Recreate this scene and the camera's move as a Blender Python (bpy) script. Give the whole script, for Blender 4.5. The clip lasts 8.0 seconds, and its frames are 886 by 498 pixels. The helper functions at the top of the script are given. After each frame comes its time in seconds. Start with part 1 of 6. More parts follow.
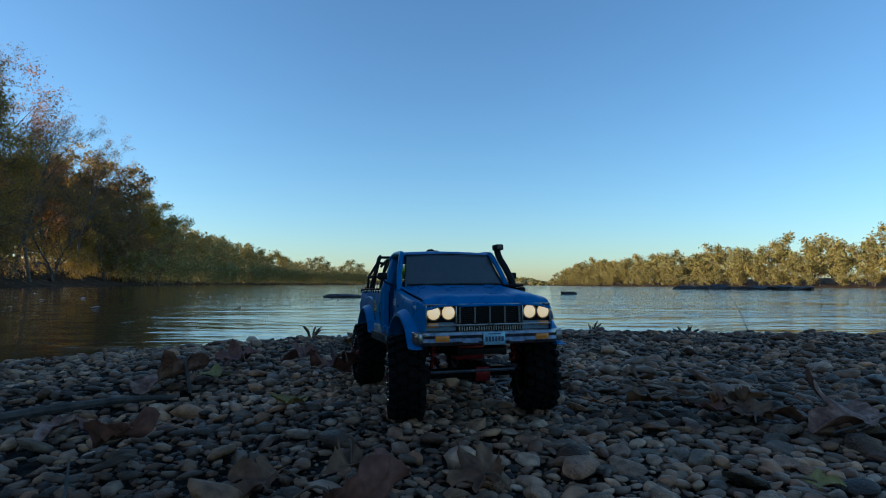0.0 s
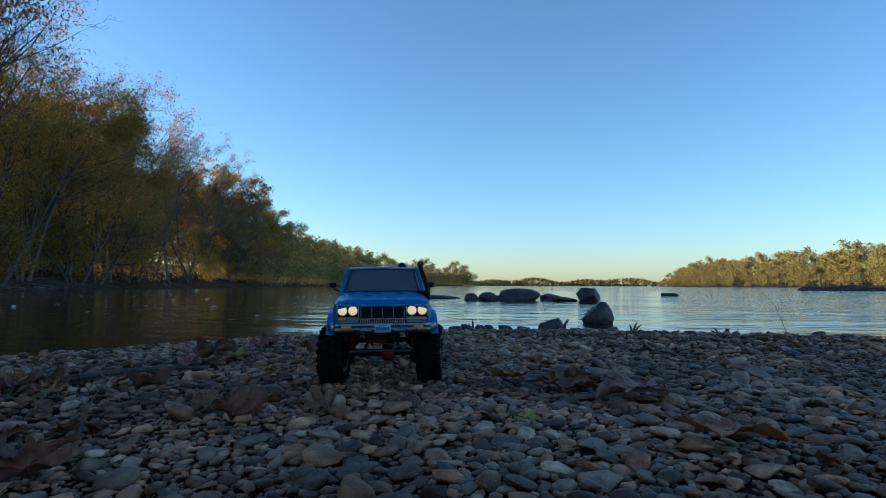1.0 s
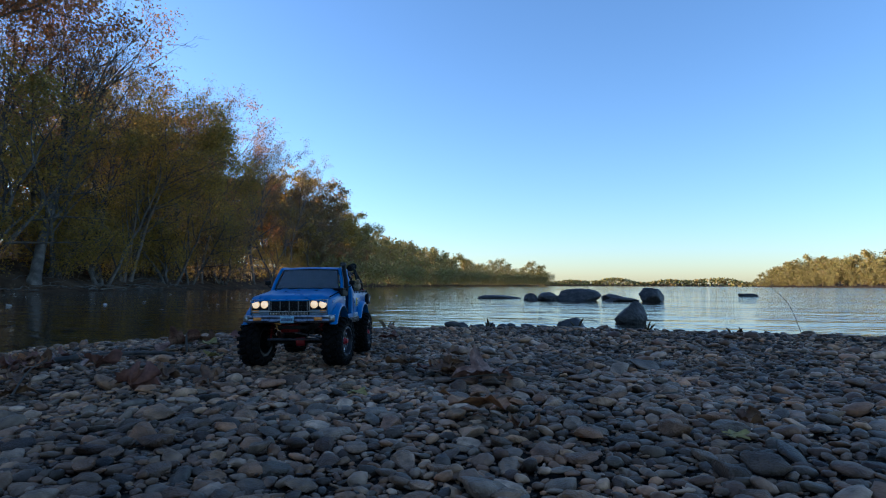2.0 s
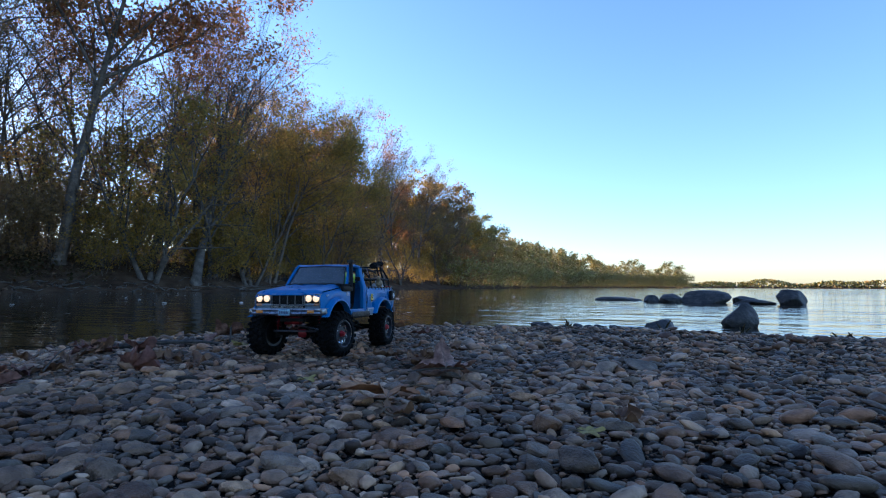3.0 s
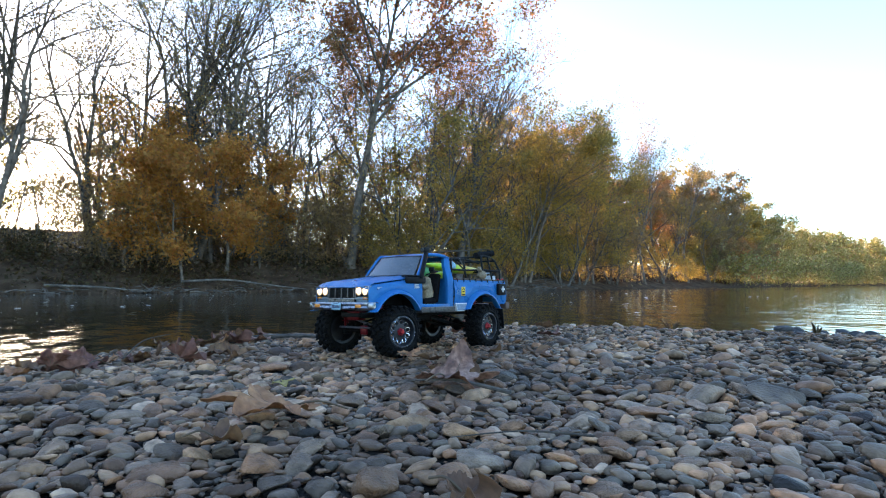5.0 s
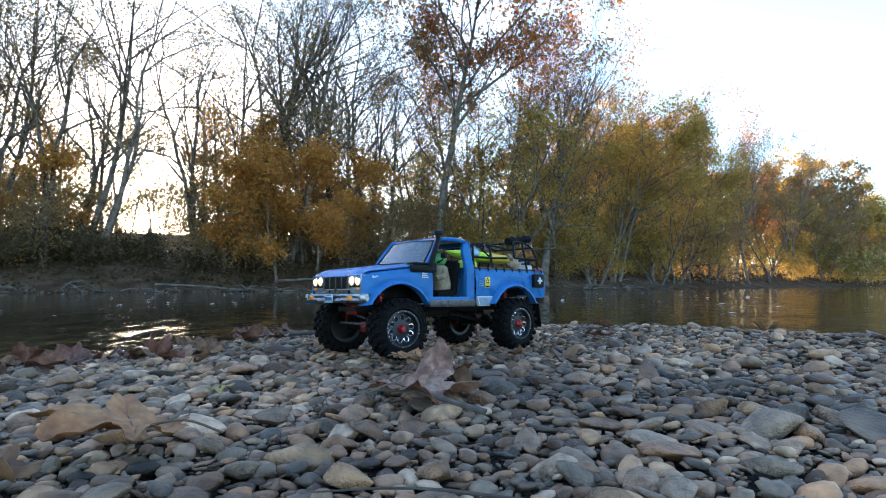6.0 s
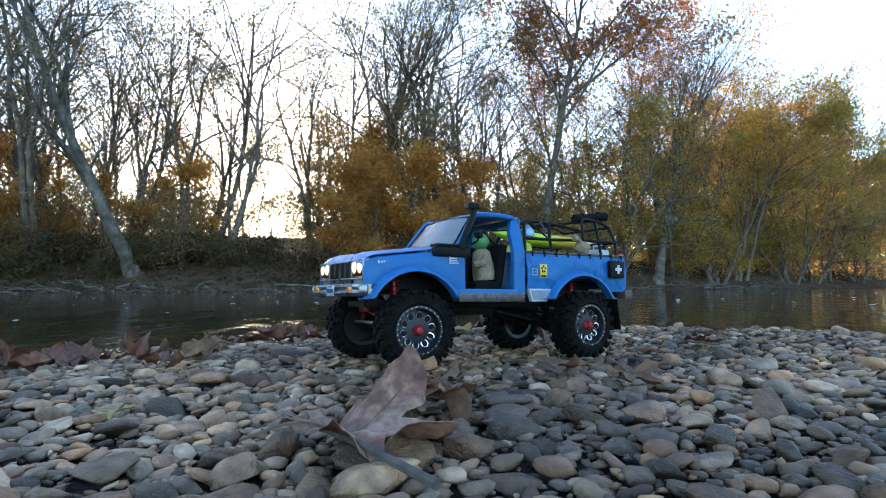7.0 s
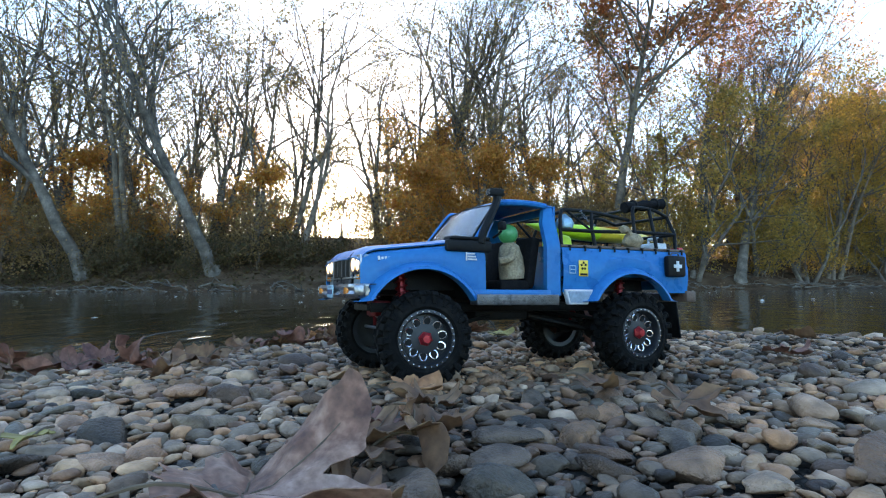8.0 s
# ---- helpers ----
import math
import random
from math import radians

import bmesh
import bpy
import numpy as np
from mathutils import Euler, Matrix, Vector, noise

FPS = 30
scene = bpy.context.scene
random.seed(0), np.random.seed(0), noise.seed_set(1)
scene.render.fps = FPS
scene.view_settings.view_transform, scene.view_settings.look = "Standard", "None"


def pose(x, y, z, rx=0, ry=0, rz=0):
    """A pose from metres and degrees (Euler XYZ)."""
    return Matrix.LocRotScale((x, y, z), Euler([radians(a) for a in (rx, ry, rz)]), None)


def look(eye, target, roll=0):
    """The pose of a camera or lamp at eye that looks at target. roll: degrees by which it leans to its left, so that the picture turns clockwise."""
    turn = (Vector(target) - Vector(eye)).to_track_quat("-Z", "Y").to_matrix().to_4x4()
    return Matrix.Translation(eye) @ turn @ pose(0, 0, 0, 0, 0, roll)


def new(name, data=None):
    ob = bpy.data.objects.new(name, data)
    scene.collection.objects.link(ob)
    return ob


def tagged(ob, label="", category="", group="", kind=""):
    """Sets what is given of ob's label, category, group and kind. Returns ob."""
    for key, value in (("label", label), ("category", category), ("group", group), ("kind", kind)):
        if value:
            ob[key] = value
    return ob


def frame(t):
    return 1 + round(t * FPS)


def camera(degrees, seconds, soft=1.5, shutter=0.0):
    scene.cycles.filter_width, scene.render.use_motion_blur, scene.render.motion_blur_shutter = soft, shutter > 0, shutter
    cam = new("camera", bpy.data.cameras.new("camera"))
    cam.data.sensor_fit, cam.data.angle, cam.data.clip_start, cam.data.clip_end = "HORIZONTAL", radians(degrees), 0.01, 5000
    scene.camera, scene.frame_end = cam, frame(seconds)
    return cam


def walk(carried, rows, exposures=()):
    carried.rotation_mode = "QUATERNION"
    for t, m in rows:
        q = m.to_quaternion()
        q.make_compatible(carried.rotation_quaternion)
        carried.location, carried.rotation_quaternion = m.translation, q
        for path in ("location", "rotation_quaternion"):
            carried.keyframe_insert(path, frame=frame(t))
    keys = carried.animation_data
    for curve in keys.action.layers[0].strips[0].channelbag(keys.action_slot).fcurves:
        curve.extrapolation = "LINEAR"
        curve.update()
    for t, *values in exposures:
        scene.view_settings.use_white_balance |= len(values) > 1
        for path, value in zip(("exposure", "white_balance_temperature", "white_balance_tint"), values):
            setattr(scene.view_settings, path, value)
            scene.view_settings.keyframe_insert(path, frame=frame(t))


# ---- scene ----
cam = camera(75.0, 8.0, soft=1.1)
PATH = [
    (0, (-0.752, -0.299, 0.180), (-0.847, 1.699, 0.304), 0.3),
    (0.5, (-0.585, -0.468, 0.188), (-0.868, 1.512, 0.312), 0.2),
    (1, (-0.376, -0.588, 0.193), (-0.827, 1.360, 0.319), 0.2),
    (1.6, (-0.124, -0.641, 0.192), (-0.730, 1.265, 0.320), 0.1),
    (2.4, (0.167, -0.598, 0.183), (-0.662, 1.222, 0.309), 0.3),
    (3, (0.327, -0.507, 0.176), (-0.769, 1.166, 0.306), 0.3),
    (3.5, (0.426, -0.393, 0.171), (-0.910, 1.096, 0.299), 0.2),
    (4, (0.467, -0.266, 0.168), (-1.036, 1.053, 0.295), 0.1),
    (4.5, (0.462, -0.150, 0.165), (-1.153, 1.030, 0.289), -0.0),
    (5.2, (0.431, 0.025, 0.154), (-1.309, 1.012, 0.282), -0.1),
    (6, (0.333, 0.205, 0.138), (-1.512, 0.978, 0.264), -0.1),
    (6.5, (0.230, 0.310, 0.128), (-1.677, 0.914, 0.256), -0.1),
    (7, (0.128, 0.406, 0.121), (-1.828, 0.822, 0.248), -0.2),
    (7.5, (0.068, 0.465, 0.120), (-1.914, 0.737, 0.248), -0.3),
    (8, (0.016, 0.496, 0.122), (-1.976, 0.677, 0.247), -0.2),
]
EXPOSURES = [(0.0, 0.82, 5950, 5), (1.2, 1.08, 5950, 9), (2.5, 1.42, 5850, 21), (3.5, 1.97, 6150, 24), (4.0, 2.3, 6600, 20), (4.5, 2.87, 6950, 18), (6.0, 2.97, 7400, 16), (7.0, 3.02, 7450, 15), (8.0, 3.12, 7500, 15)]
walk(cam, [(t, look(eye, target, roll)) for t, eye, target, roll in PATH], EXPOSURES)

# ---- sky and sun: a clear evening, the sun low behind the western trees ----
SUN_BEARING, SUN_ELEVATION = 94.8, 9.0   # degrees counter-clockwise from +y, degrees up
world = bpy.data.worlds.new("evening_sky")
scene.world = world
world.use_nodes = True
wn = world.node_tree
sky = wn.nodes.new("ShaderNodeTexSky")
sky.sky_type = "NISHITA"
sky.sun_disc = False
sky.sun_elevation = radians(SUN_ELEVATION)
sky.sun_rotation = radians(-SUN_BEARING)
sky.air_density, sky.dust_density, sky.ozone_density = 1.0, 0.5, 3.5
wn.links.new(sky.outputs[0], wn.nodes["Background"].inputs[0])
wn.nodes["Background"].inputs[1].default_value = 0.15
sun_data = bpy.data.lights.new("sun", "SUN")
sun_data.energy, sun_data.angle, sun_data.color = 3.8, radians(0.53), (1.0, 0.78, 0.52)
b, e = radians(SUN_BEARING), radians(SUN_ELEVATION)
sun_dir = Vector((-math.sin(b) * math.cos(e), math.cos(b) * math.cos(e), math.sin(e)))
new("sun", sun_data).matrix_world = look(sun_dir * 50, (0, 0, 0))
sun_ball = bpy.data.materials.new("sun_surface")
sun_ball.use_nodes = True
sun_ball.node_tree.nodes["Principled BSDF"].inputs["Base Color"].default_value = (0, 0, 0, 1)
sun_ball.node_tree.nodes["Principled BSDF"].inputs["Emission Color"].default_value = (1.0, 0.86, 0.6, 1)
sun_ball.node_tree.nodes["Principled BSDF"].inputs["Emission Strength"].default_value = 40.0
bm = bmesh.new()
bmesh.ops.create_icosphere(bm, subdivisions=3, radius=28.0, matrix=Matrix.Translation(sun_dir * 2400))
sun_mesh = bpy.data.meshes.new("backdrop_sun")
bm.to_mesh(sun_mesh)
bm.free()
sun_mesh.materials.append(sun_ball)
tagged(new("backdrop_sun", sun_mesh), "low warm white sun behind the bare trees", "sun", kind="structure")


# ---- materials ----
def material(name, colours, rough=0.6, metal=0.0, scale=20.0, grain=0.0, bump=0.0, source="noise", sheen=0.0, coat=0.0,
             rough_var=0.1, translucent=0.0, detail_scale=4.0, emit=None, spec=0.5, damp=0.0):
    """A surface that ranges over the given colours: by noise, or by the Random of the island or of the object; grain and relief at two scales."""
    m = bpy.data.materials.new(name)
    m.use_nodes = True
    nt = m.node_tree
    n, l = nt.nodes, nt.links
    bsdf = n["Principled BSDF"]
    geo = n.new("ShaderNodeNewGeometry")
    coord = n.new("ShaderNodeTexCoord")
    noise_a = n.new("ShaderNodeTexNoise")
    noise_a.inputs["Scale"].default_value = scale
    noise_a.inputs["Detail"].default_value = 5
    noise_b = n.new("ShaderNodeTexNoise")
    noise_b.inputs["Scale"].default_value = scale * detail_scale
    noise_b.inputs["Detail"].default_value = 4
    for t in (noise_a, noise_b):
        l.new(coord.outputs["Object"], t.inputs["Vector"])
    ramp = n.new("ShaderNodeValToRGB")
    els = ramp.color_ramp.elements
    while len(els) < len(colours):
        els.new(0.5)
    lo, hi = (0.3, 0.7) if source == "noise" else (0.0, 1.0)
    for i, c in enumerate(colours):
        els[i].position = lo + (hi - lo) * (i / max(1, len(colours) - 1))
        els[i].color = (*c, 1)
    if source == "island":
        l.new(geo.outputs["Random Per Island"], ramp.inputs[0])
    elif source == "object":
        info = n.new("ShaderNodeObjectInfo")
        l.new(info.outputs["Random"], ramp.inputs[0])
    else:
        l.new(noise_a.outputs["Fac"], ramp.inputs[0])
    colour = ramp.outputs[0]
    if grain:
        mapr = n.new("ShaderNodeMapRange")
        mapr.inputs["From Min"].default_value, mapr.inputs["From Max"].default_value = 0.25, 0.75
        mapr.inputs["To Min"].default_value, mapr.inputs["To Max"].default_value = 1 - grain, 1 + grain
        l.new((noise_b if source == "noise" else noise_a).outputs["Fac"], mapr.inputs["Value"])
        mul = n.new("ShaderNodeVectorMath")
        mul.operation = "SCALE"
        l.new(colour, mul.inputs[0])
        l.new(mapr.outputs[0], mul.inputs["Scale"])
        colour = mul.outputs[0]
    if damp:      # dark damp patches some decimetres wide
        wet = n.new("ShaderNodeTexNoise")
        wet.inputs["Scale"].default_value, wet.inputs["Detail"].default_value = 2.6, 6
        l.new(geo.outputs["Position"], wet.inputs["Vector"])
        wr = n.new("ShaderNodeMapRange")
        wr.inputs["From Min"].default_value, wr.inputs["From Max"].default_value = 0.42, 0.56
        wr.inputs["To Min"].default_value, wr.inputs["To Max"].default_value = 1 - damp, 1.0
        l.new(wet.outputs["Fac"], wr.inputs["Value"])
        mul = n.new("ShaderNodeVectorMath")
        mul.operation = "SCALE"
        l.new(colour, mul.inputs[0])
        l.new(wr.outputs[0], mul.inputs["Scale"])
        colour = mul.outputs[0]
    l.new(colour, bsdf.inputs["Base Color"])
    rr = n.new("ShaderNodeMapRange")
    rr.inputs["To Min"].default_value, rr.inputs["To Max"].default_value = max(0.02, rough - rough_var), min(1, rough + rough_var)
    l.new(noise_a.outputs["Fac"], rr.inputs["Value"])
    l.new(rr.outputs[0], bsdf.inputs["Roughness"])
    bsdf.inputs["Metallic"].default_value = metal
    bsdf.inputs["Specular IOR Level"].default_value = spec
    bsdf.inputs["Coat Weight"].default_value = coat
    bsdf.inputs["Sheen Weight"].default_value = sheen
    if emit:
        bsdf.inputs["Emission Color"].default_value = (*emit[0], 1)
        bsdf.inputs["Emission Strength"].default_value = emit[1]
    if bump:
        bp = n.new("ShaderNodeBump")
        bp.inputs["Strength"].default_value = 0.6
        bp.inputs["Distance"].default_value = bump
        l.new(noise_b.outputs["Fac"], bp.inputs["Height"])
        l.new(bp.outputs[0], bsdf.inputs["Normal"])
    if translucent:
        tr = n.new("ShaderNodeBsdfTranslucent")
        l.new(colour, tr.inputs["Color"])
        mix = n.new("ShaderNodeMixShader")
        mix.inputs[0].default_value = translucent
        l.new(bsdf.outputs[0], mix.inputs[1])
        l.new(tr.outputs[0], mix.inputs[2])
        l.new(mix.outputs[0], n["Material Output"].inputs["Surface"])
    return m


STONE_COLOURS = [(0.024, 0.016, 0.009), (0.218, 0.139, 0.091), (0.142, 0.107, 0.076), (0.524, 0.234, 0.110), (0.194, 0.128, 0.079),
                 (0.107, 0.049, 0.028), (0.547, 0.286, 0.144), (0.249, 0.168, 0.114), (0.360, 0.171, 0.091),
                 (0.042, 0.026, 0.017), (0.603, 0.381, 0.243), (0.250, 0.119, 0.065), (0.202, 0.141, 0.092)]
STONE_LOOSE = material("river_stone_loose", STONE_COLOURS, 0.55, scale=55, grain=0.62, bump=0.003, source="island", spec=0.3, detail_scale=5, damp=0.55)
STONE_PIECE = material("river_stone", STONE_COLOURS, 0.55, scale=3.0, grain=0.62, bump=0.008, source="object", spec=0.3, detail_scale=6, damp=0.55)
BOULDER = material("wet_boulder", [(0.012, 0.010, 0.009), (0.032, 0.028, 0.024), (0.07, 0.06, 0.052)], 0.6, scale=7, grain=0.35, bump=0.03)
BARK = material("bark", [(0.065, 0.049, 0.035), (0.13, 0.098, 0.07), (0.19, 0.148, 0.11)], 0.9, scale=3, grain=0.3, bump=0.03, detail_scale=6)
BARK_PALE = material("pale_bark", [(0.045, 0.036, 0.028), (0.10, 0.082, 0.064), (0.18, 0.152, 0.122)], 0.9, scale=2.5, grain=0.25, bump=0.02, detail_scale=6)


def leaf_material(name, colours, translucent=0.68):
    return material(name, colours, 0.55, source="island", scale=2.0, grain=0.2, translucent=translucent, spec=0.3)


LEAF_RUST = leaf_material("rust_leaves", [(0.329, 0.137, 0.059), (0.488, 0.205, 0.076), (0.403, 0.182, 0.081), (0.537, 0.274, 0.097), (0.293, 0.154, 0.081)])
LEAF_GOLD = leaf_material("golden_leaves", [(0.567, 0.246, 0.047), (0.577, 0.267, 0.047), (0.432, 0.237, 0.062), (0.567, 0.198, 0.047), (0.386, 0.217, 0.062)], 0.6)
LEAF_OLIVE = leaf_material("olive_leaves", [(0.293, 0.205, 0.054), (0.415, 0.274, 0.059), (0.500, 0.302, 0.065), (0.232, 0.188, 0.054), (0.390, 0.228, 0.065)])
LEAF_BROWN = leaf_material("brown_leaves", [(0.232, 0.142, 0.070), (0.317, 0.199, 0.086), (0.342, 0.228, 0.086), (0.183, 0.120, 0.070)], 0.64)
LEAF_BARE = leaf_material("last_leaves", [(0.244, 0.165, 0.065), (0.317, 0.217, 0.076), (0.232, 0.188, 0.070), (0.366, 0.194, 0.076)], 0.64)
LEAF_FAR = leaf_material("far_leaves", [(0.240, 0.224, 0.068), (0.336, 0.286, 0.074), (0.372, 0.272, 0.074), (0.228, 0.231, 0.074), (0.336, 0.204, 0.074), (0.240, 0.184, 0.081), (0.312, 0.286, 0.081)], 0.15)
LEAF_GREEN = leaf_material("green_undergrowth", [(0.055, 0.048, 0.019), (0.083, 0.061, 0.023), (0.110, 0.071, 0.027), (0.094, 0.050, 0.025)], 0.4)


def ground_material():
    """Fine gravel on the bar, its colour blackened for the shade between stones; leaf litter and mud on the banks
    beyond the water.
    """
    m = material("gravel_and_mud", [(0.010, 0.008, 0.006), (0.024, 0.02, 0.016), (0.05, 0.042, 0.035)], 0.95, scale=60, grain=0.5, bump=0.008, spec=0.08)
    n, l = m.node_tree.nodes, m.node_tree.links
    bsdf = n["Principled BSDF"]
    old = bsdf.inputs["Base Color"].links[0].from_socket
    geo = n.new("ShaderNodeNewGeometry")
    length = n.new("ShaderNodeVectorMath")
    length.operation = "LENGTH"
    l.new(geo.outputs["Position"], length.inputs[0])
    far = n.new("ShaderNodeMapRange")
    far.inputs["From Min"].default_value, far.inputs["From Max"].default_value = 14, 18
    l.new(length.outputs["Value"], far.inputs["Value"])
    nz = n.new("ShaderNodeTexNoise")
    nz.inputs["Scale"].default_value, nz.inputs["Detail"].default_value = 1.3, 9
    l.new(geo.outputs["Position"], nz.inputs["Vector"])
    ramp = n.new("ShaderNodeValToRGB")
    for i, (p, c) in enumerate([(0.3, (0.036, 0.021, 0.012)), (0.5, (0.078, 0.046, 0.026)), (0.7, (0.118, 0.077, 0.047))]):
        el = ramp.color_ramp.elements[i] if i < 2 else ramp.color_ramp.elements.new(p)
        el.position, el.color = p, (*c, 1)
    l.new(nz.outputs["Fac"], ramp.inputs[0])
    mix = n.new("ShaderNodeMix")
    mix.data_type = "RGBA"
    l.new(far.outputs[0], mix.inputs["Factor"])
    l.new(old, mix.inputs["A"])
    l.new(ramp.outputs[0], mix.inputs["B"])
    l.new(mix.outputs["Result"], bsdf.inputs["Base Color"])
    return m


def water_material():
    m = bpy.data.materials.new("river_water")
    m.use_nodes = True
    n, l = m.node_tree.nodes, m.node_tree.links
    bsdf = n["Principled BSDF"]
    bsdf.inputs["Base Color"].default_value = (0.022, 0.016, 0.009, 1)
    bsdf.inputs["Roughness"].default_value = 0.04
    bsdf.inputs["IOR"].default_value = 1.33
    geo = n.new("ShaderNodeNewGeometry")
    # long low swells everywhere, broken water in the riffle out in the stream
    maps = []
    for scale in ((0.5, 1.6, 1), (2.5, 6.0, 1), (9.0, 16.0, 1)):
        mp = n.new("ShaderNodeMapping")
        mp.inputs["Scale"].default_value = scale
        l.new(geo.outputs["Position"], mp.inputs["Vector"])
        nz = n.new("ShaderNodeTexNoise")
        nz.inputs["Scale"].default_value, nz.inputs["Detail"].default_value = 1.0, 3
        l.new(mp.outputs[0], nz.inputs["Vector"])
        maps.append(nz.outputs["Fac"])
    sep = n.new("ShaderNodeSeparateXYZ")
    l.new(geo.outputs["Position"], sep.inputs[0])
    stream = n.new("ShaderNodeMapRange")      # 0 in the calm pool, 1 in the open stream
    stream.interpolation_type = "SMOOTHSTEP"
    stream.inputs["From Min"].default_value, stream.inputs["From Max"].default_value = -5.0, 2.0
    l.new(sep.outputs["X"], stream.inputs["Value"])
    # long patches of ruffled and of smooth water across the stream
    pm = n.new("ShaderNodeMapping")
    pm.inputs["Scale"].default_value = (0.045, 0.32, 1)
    pm.inputs["Rotation"].default_value = (0, 0, 0.25)
    l.new(geo.outputs["Position"], pm.inputs["Vector"])
    pn = n.new("ShaderNodeTexNoise")
    pn.inputs["Scale"].default_value, pn.inputs["Detail"].default_value = 1.0, 4
    l.new(pm.outputs[0], pn.inputs["Vector"])
    pr = n.new("ShaderNodeMapRange")
    pr.inputs["From Min"].default_value, pr.inputs["From Max"].default_value = 0.42, 0.60
    pr.inputs["To Min"].default_value, pr.inputs["To Max"].default_value = 0.12, 1.0
    l.new(pn.outputs["Fac"], pr.inputs["Value"])
    breeze = n.new("ShaderNodeMath")
    breeze.operation = "MULTIPLY"
    l.new(stream.outputs[0], breeze.inputs[0])
    l.new(pr.outputs[0], breeze.inputs[1])
    normal = None
    for fac, strength, dist in zip(maps, (0.5, 0.50, 0.34), (0.10, 0.032, 0.006)):
        mul = n.new("ShaderNodeMath")
        mul.operation = "MULTIPLY_ADD"
        l.new(breeze.outputs[0], mul.inputs[0])
        mul.inputs[1].default_value, mul.inputs[2].default_value = strength * 1.5, strength * 0.4
        bp = n.new("ShaderNodeBump")
        bp.inputs["Distance"].default_value = dist
        l.new(mul.outputs[0], bp.inputs["Strength"])
        l.new(fac, bp.inputs["Height"])
        if normal:
            l.new(normal, bp.inputs["Normal"])
        normal = bp.outputs[0]
    l.new(normal, bsdf.inputs["Normal"])
    return m


# ---- mesh tools ----
def mesh_of(name, verts, faces, mat, smooth=True):
    """A mesh from arrays: verts (n, 3), faces (m, k)."""
    verts, faces = np.asarray(verts, dtype=np.float32), np.asarray(faces, dtype=np.int32)
    me = bpy.data.meshes.new(name)
    k = faces.shape[1]
    me.vertices.add(len(verts))
    me.vertices.foreach_set("co", verts.ravel())
    me.loops.add(faces.size)
    me.loops.foreach_set("vertex_index", faces.ravel())
    me.polygons.add(len(faces))
    me.polygons.foreach_set("loop_start", np.arange(0, faces.size, k, dtype=np.int32))
    me.polygons.foreach_set("loop_total", np.full(len(faces), k, dtype=np.int32))
    me.polygons.foreach_set("use_smooth", np.full(len(faces), smooth))
    me.update(calc_edges=True)
    me.materials.append(mat)
    return me


def part(name, bm, mat, parent=None, label="", angle=35):
    """Links a bmesh as one mesh object, under a thing or a part."""
    me = bpy.data.meshes.new(name)
    bmesh.ops.recalc_face_normals(bm, faces=bm.faces)
    bm.to_mesh(me)
    bm.free()
    me.shade_smooth()
    me.set_sharp_from_angle(angle=radians(angle))
    me.materials.append(mat)
    ob = new(name, me)
    ob.parent = parent
    if label:
        ob["label"] = label
    return ob


def empty(name, m, label, category, group="", kind=""):
    ob = new(name)
    ob.matrix_world = m
    ob.empty_display_size = 0.05
    return tagged(ob, label, category, group, kind)


def box(bm, c, s, bevel=0.0, rot=None, taper=None, seg=2):
    """A box of centre c and size s; taper: scale of its top in x and y."""
    made = bmesh.ops.create_cube(bm, size=1.0)["verts"]
    for v in made:
        top = v.co.z > 0
        v.co = Vector((v.co.x * s[0], v.co.y * s[1], v.co.z * s[2]))
        if taper and top:
            v.co.x *= taper[0]
            v.co.y *= taper[1]
    if bevel:
        edges = list({e for v in made for e in v.link_edges})
        made = [g for g in bmesh.ops.bevel(bm, geom=edges, offset=bevel, segments=seg, affect="EDGES", profile=0.5)["verts"]]
        made = list({v for g in made for f in g.link_faces for v in f.verts} | set(made))
    m = Matrix.Translation(c) @ (rot.to_4x4() if rot else Matrix.Identity(4))
    bmesh.ops.transform(bm, matrix=m, verts=made)
    return bm


def ring_frame(t):
    t = t.normalized()
    a = Vector((0, 0, 1)) if abs(t.z) < 0.9 else Vector((1, 0, 0))
    u = t.cross(a).normalized()
    return u, t.cross(u).normalized()


def tube(bm, pts, r, n=8, cap=True):
    """A tube along pts; r: one radius or one a point."""
    pts = [Vector(p) for p in pts]
    rs = r if isinstance(r, (list, tuple)) else [r] * len(pts)
    rings = []
    for i, p in enumerate(pts):
        a, c = pts[max(0, i - 1)], pts[min(len(pts) - 1, i + 1)]
        u, w = ring_frame(c - a)
        if rings:
            u = (last_u - (c - a).normalized() * last_u.dot((c - a).normalized())).normalized()
            w = (c - a).normalized().cross(u)
        last_u = u
        rings.append([bm.verts.new(p + rs[i] * (math.cos(2 * math.pi * k / n) * u + math.sin(2 * math.pi * k / n) * w)) for k in range(n)])
    for a, c in zip(rings, rings[1:]):
        for k in range(n):
            bm.faces.new((a[k], a[(k + 1) % n], c[(k + 1) % n], c[k]))
    if cap:
        bm.faces.new(rings[0][::-1])
        bm.faces.new(rings[-1])
    return bm


def smooth_path(pts, steps=6):
    """Points along a Catmull-Rom curve."""
    p = [Vector(q) for q in pts]
    p = [2 * p[0] - p[1]] + p + [2 * p[-1] - p[-2]]
    out = []
    for i in range(1, len(p) - 2):
        a, b0, c, d = p[i - 1:i + 3]
        for k in range(steps):
            t = k / steps
            out.append(0.5 * ((2 * b0) + (c - a) * t + (2 * a - 5 * b0 + 4 * c - d) * t * t + (3 * b0 - a - 3 * c + d) * t ** 3))
    return out + [p[-2]]


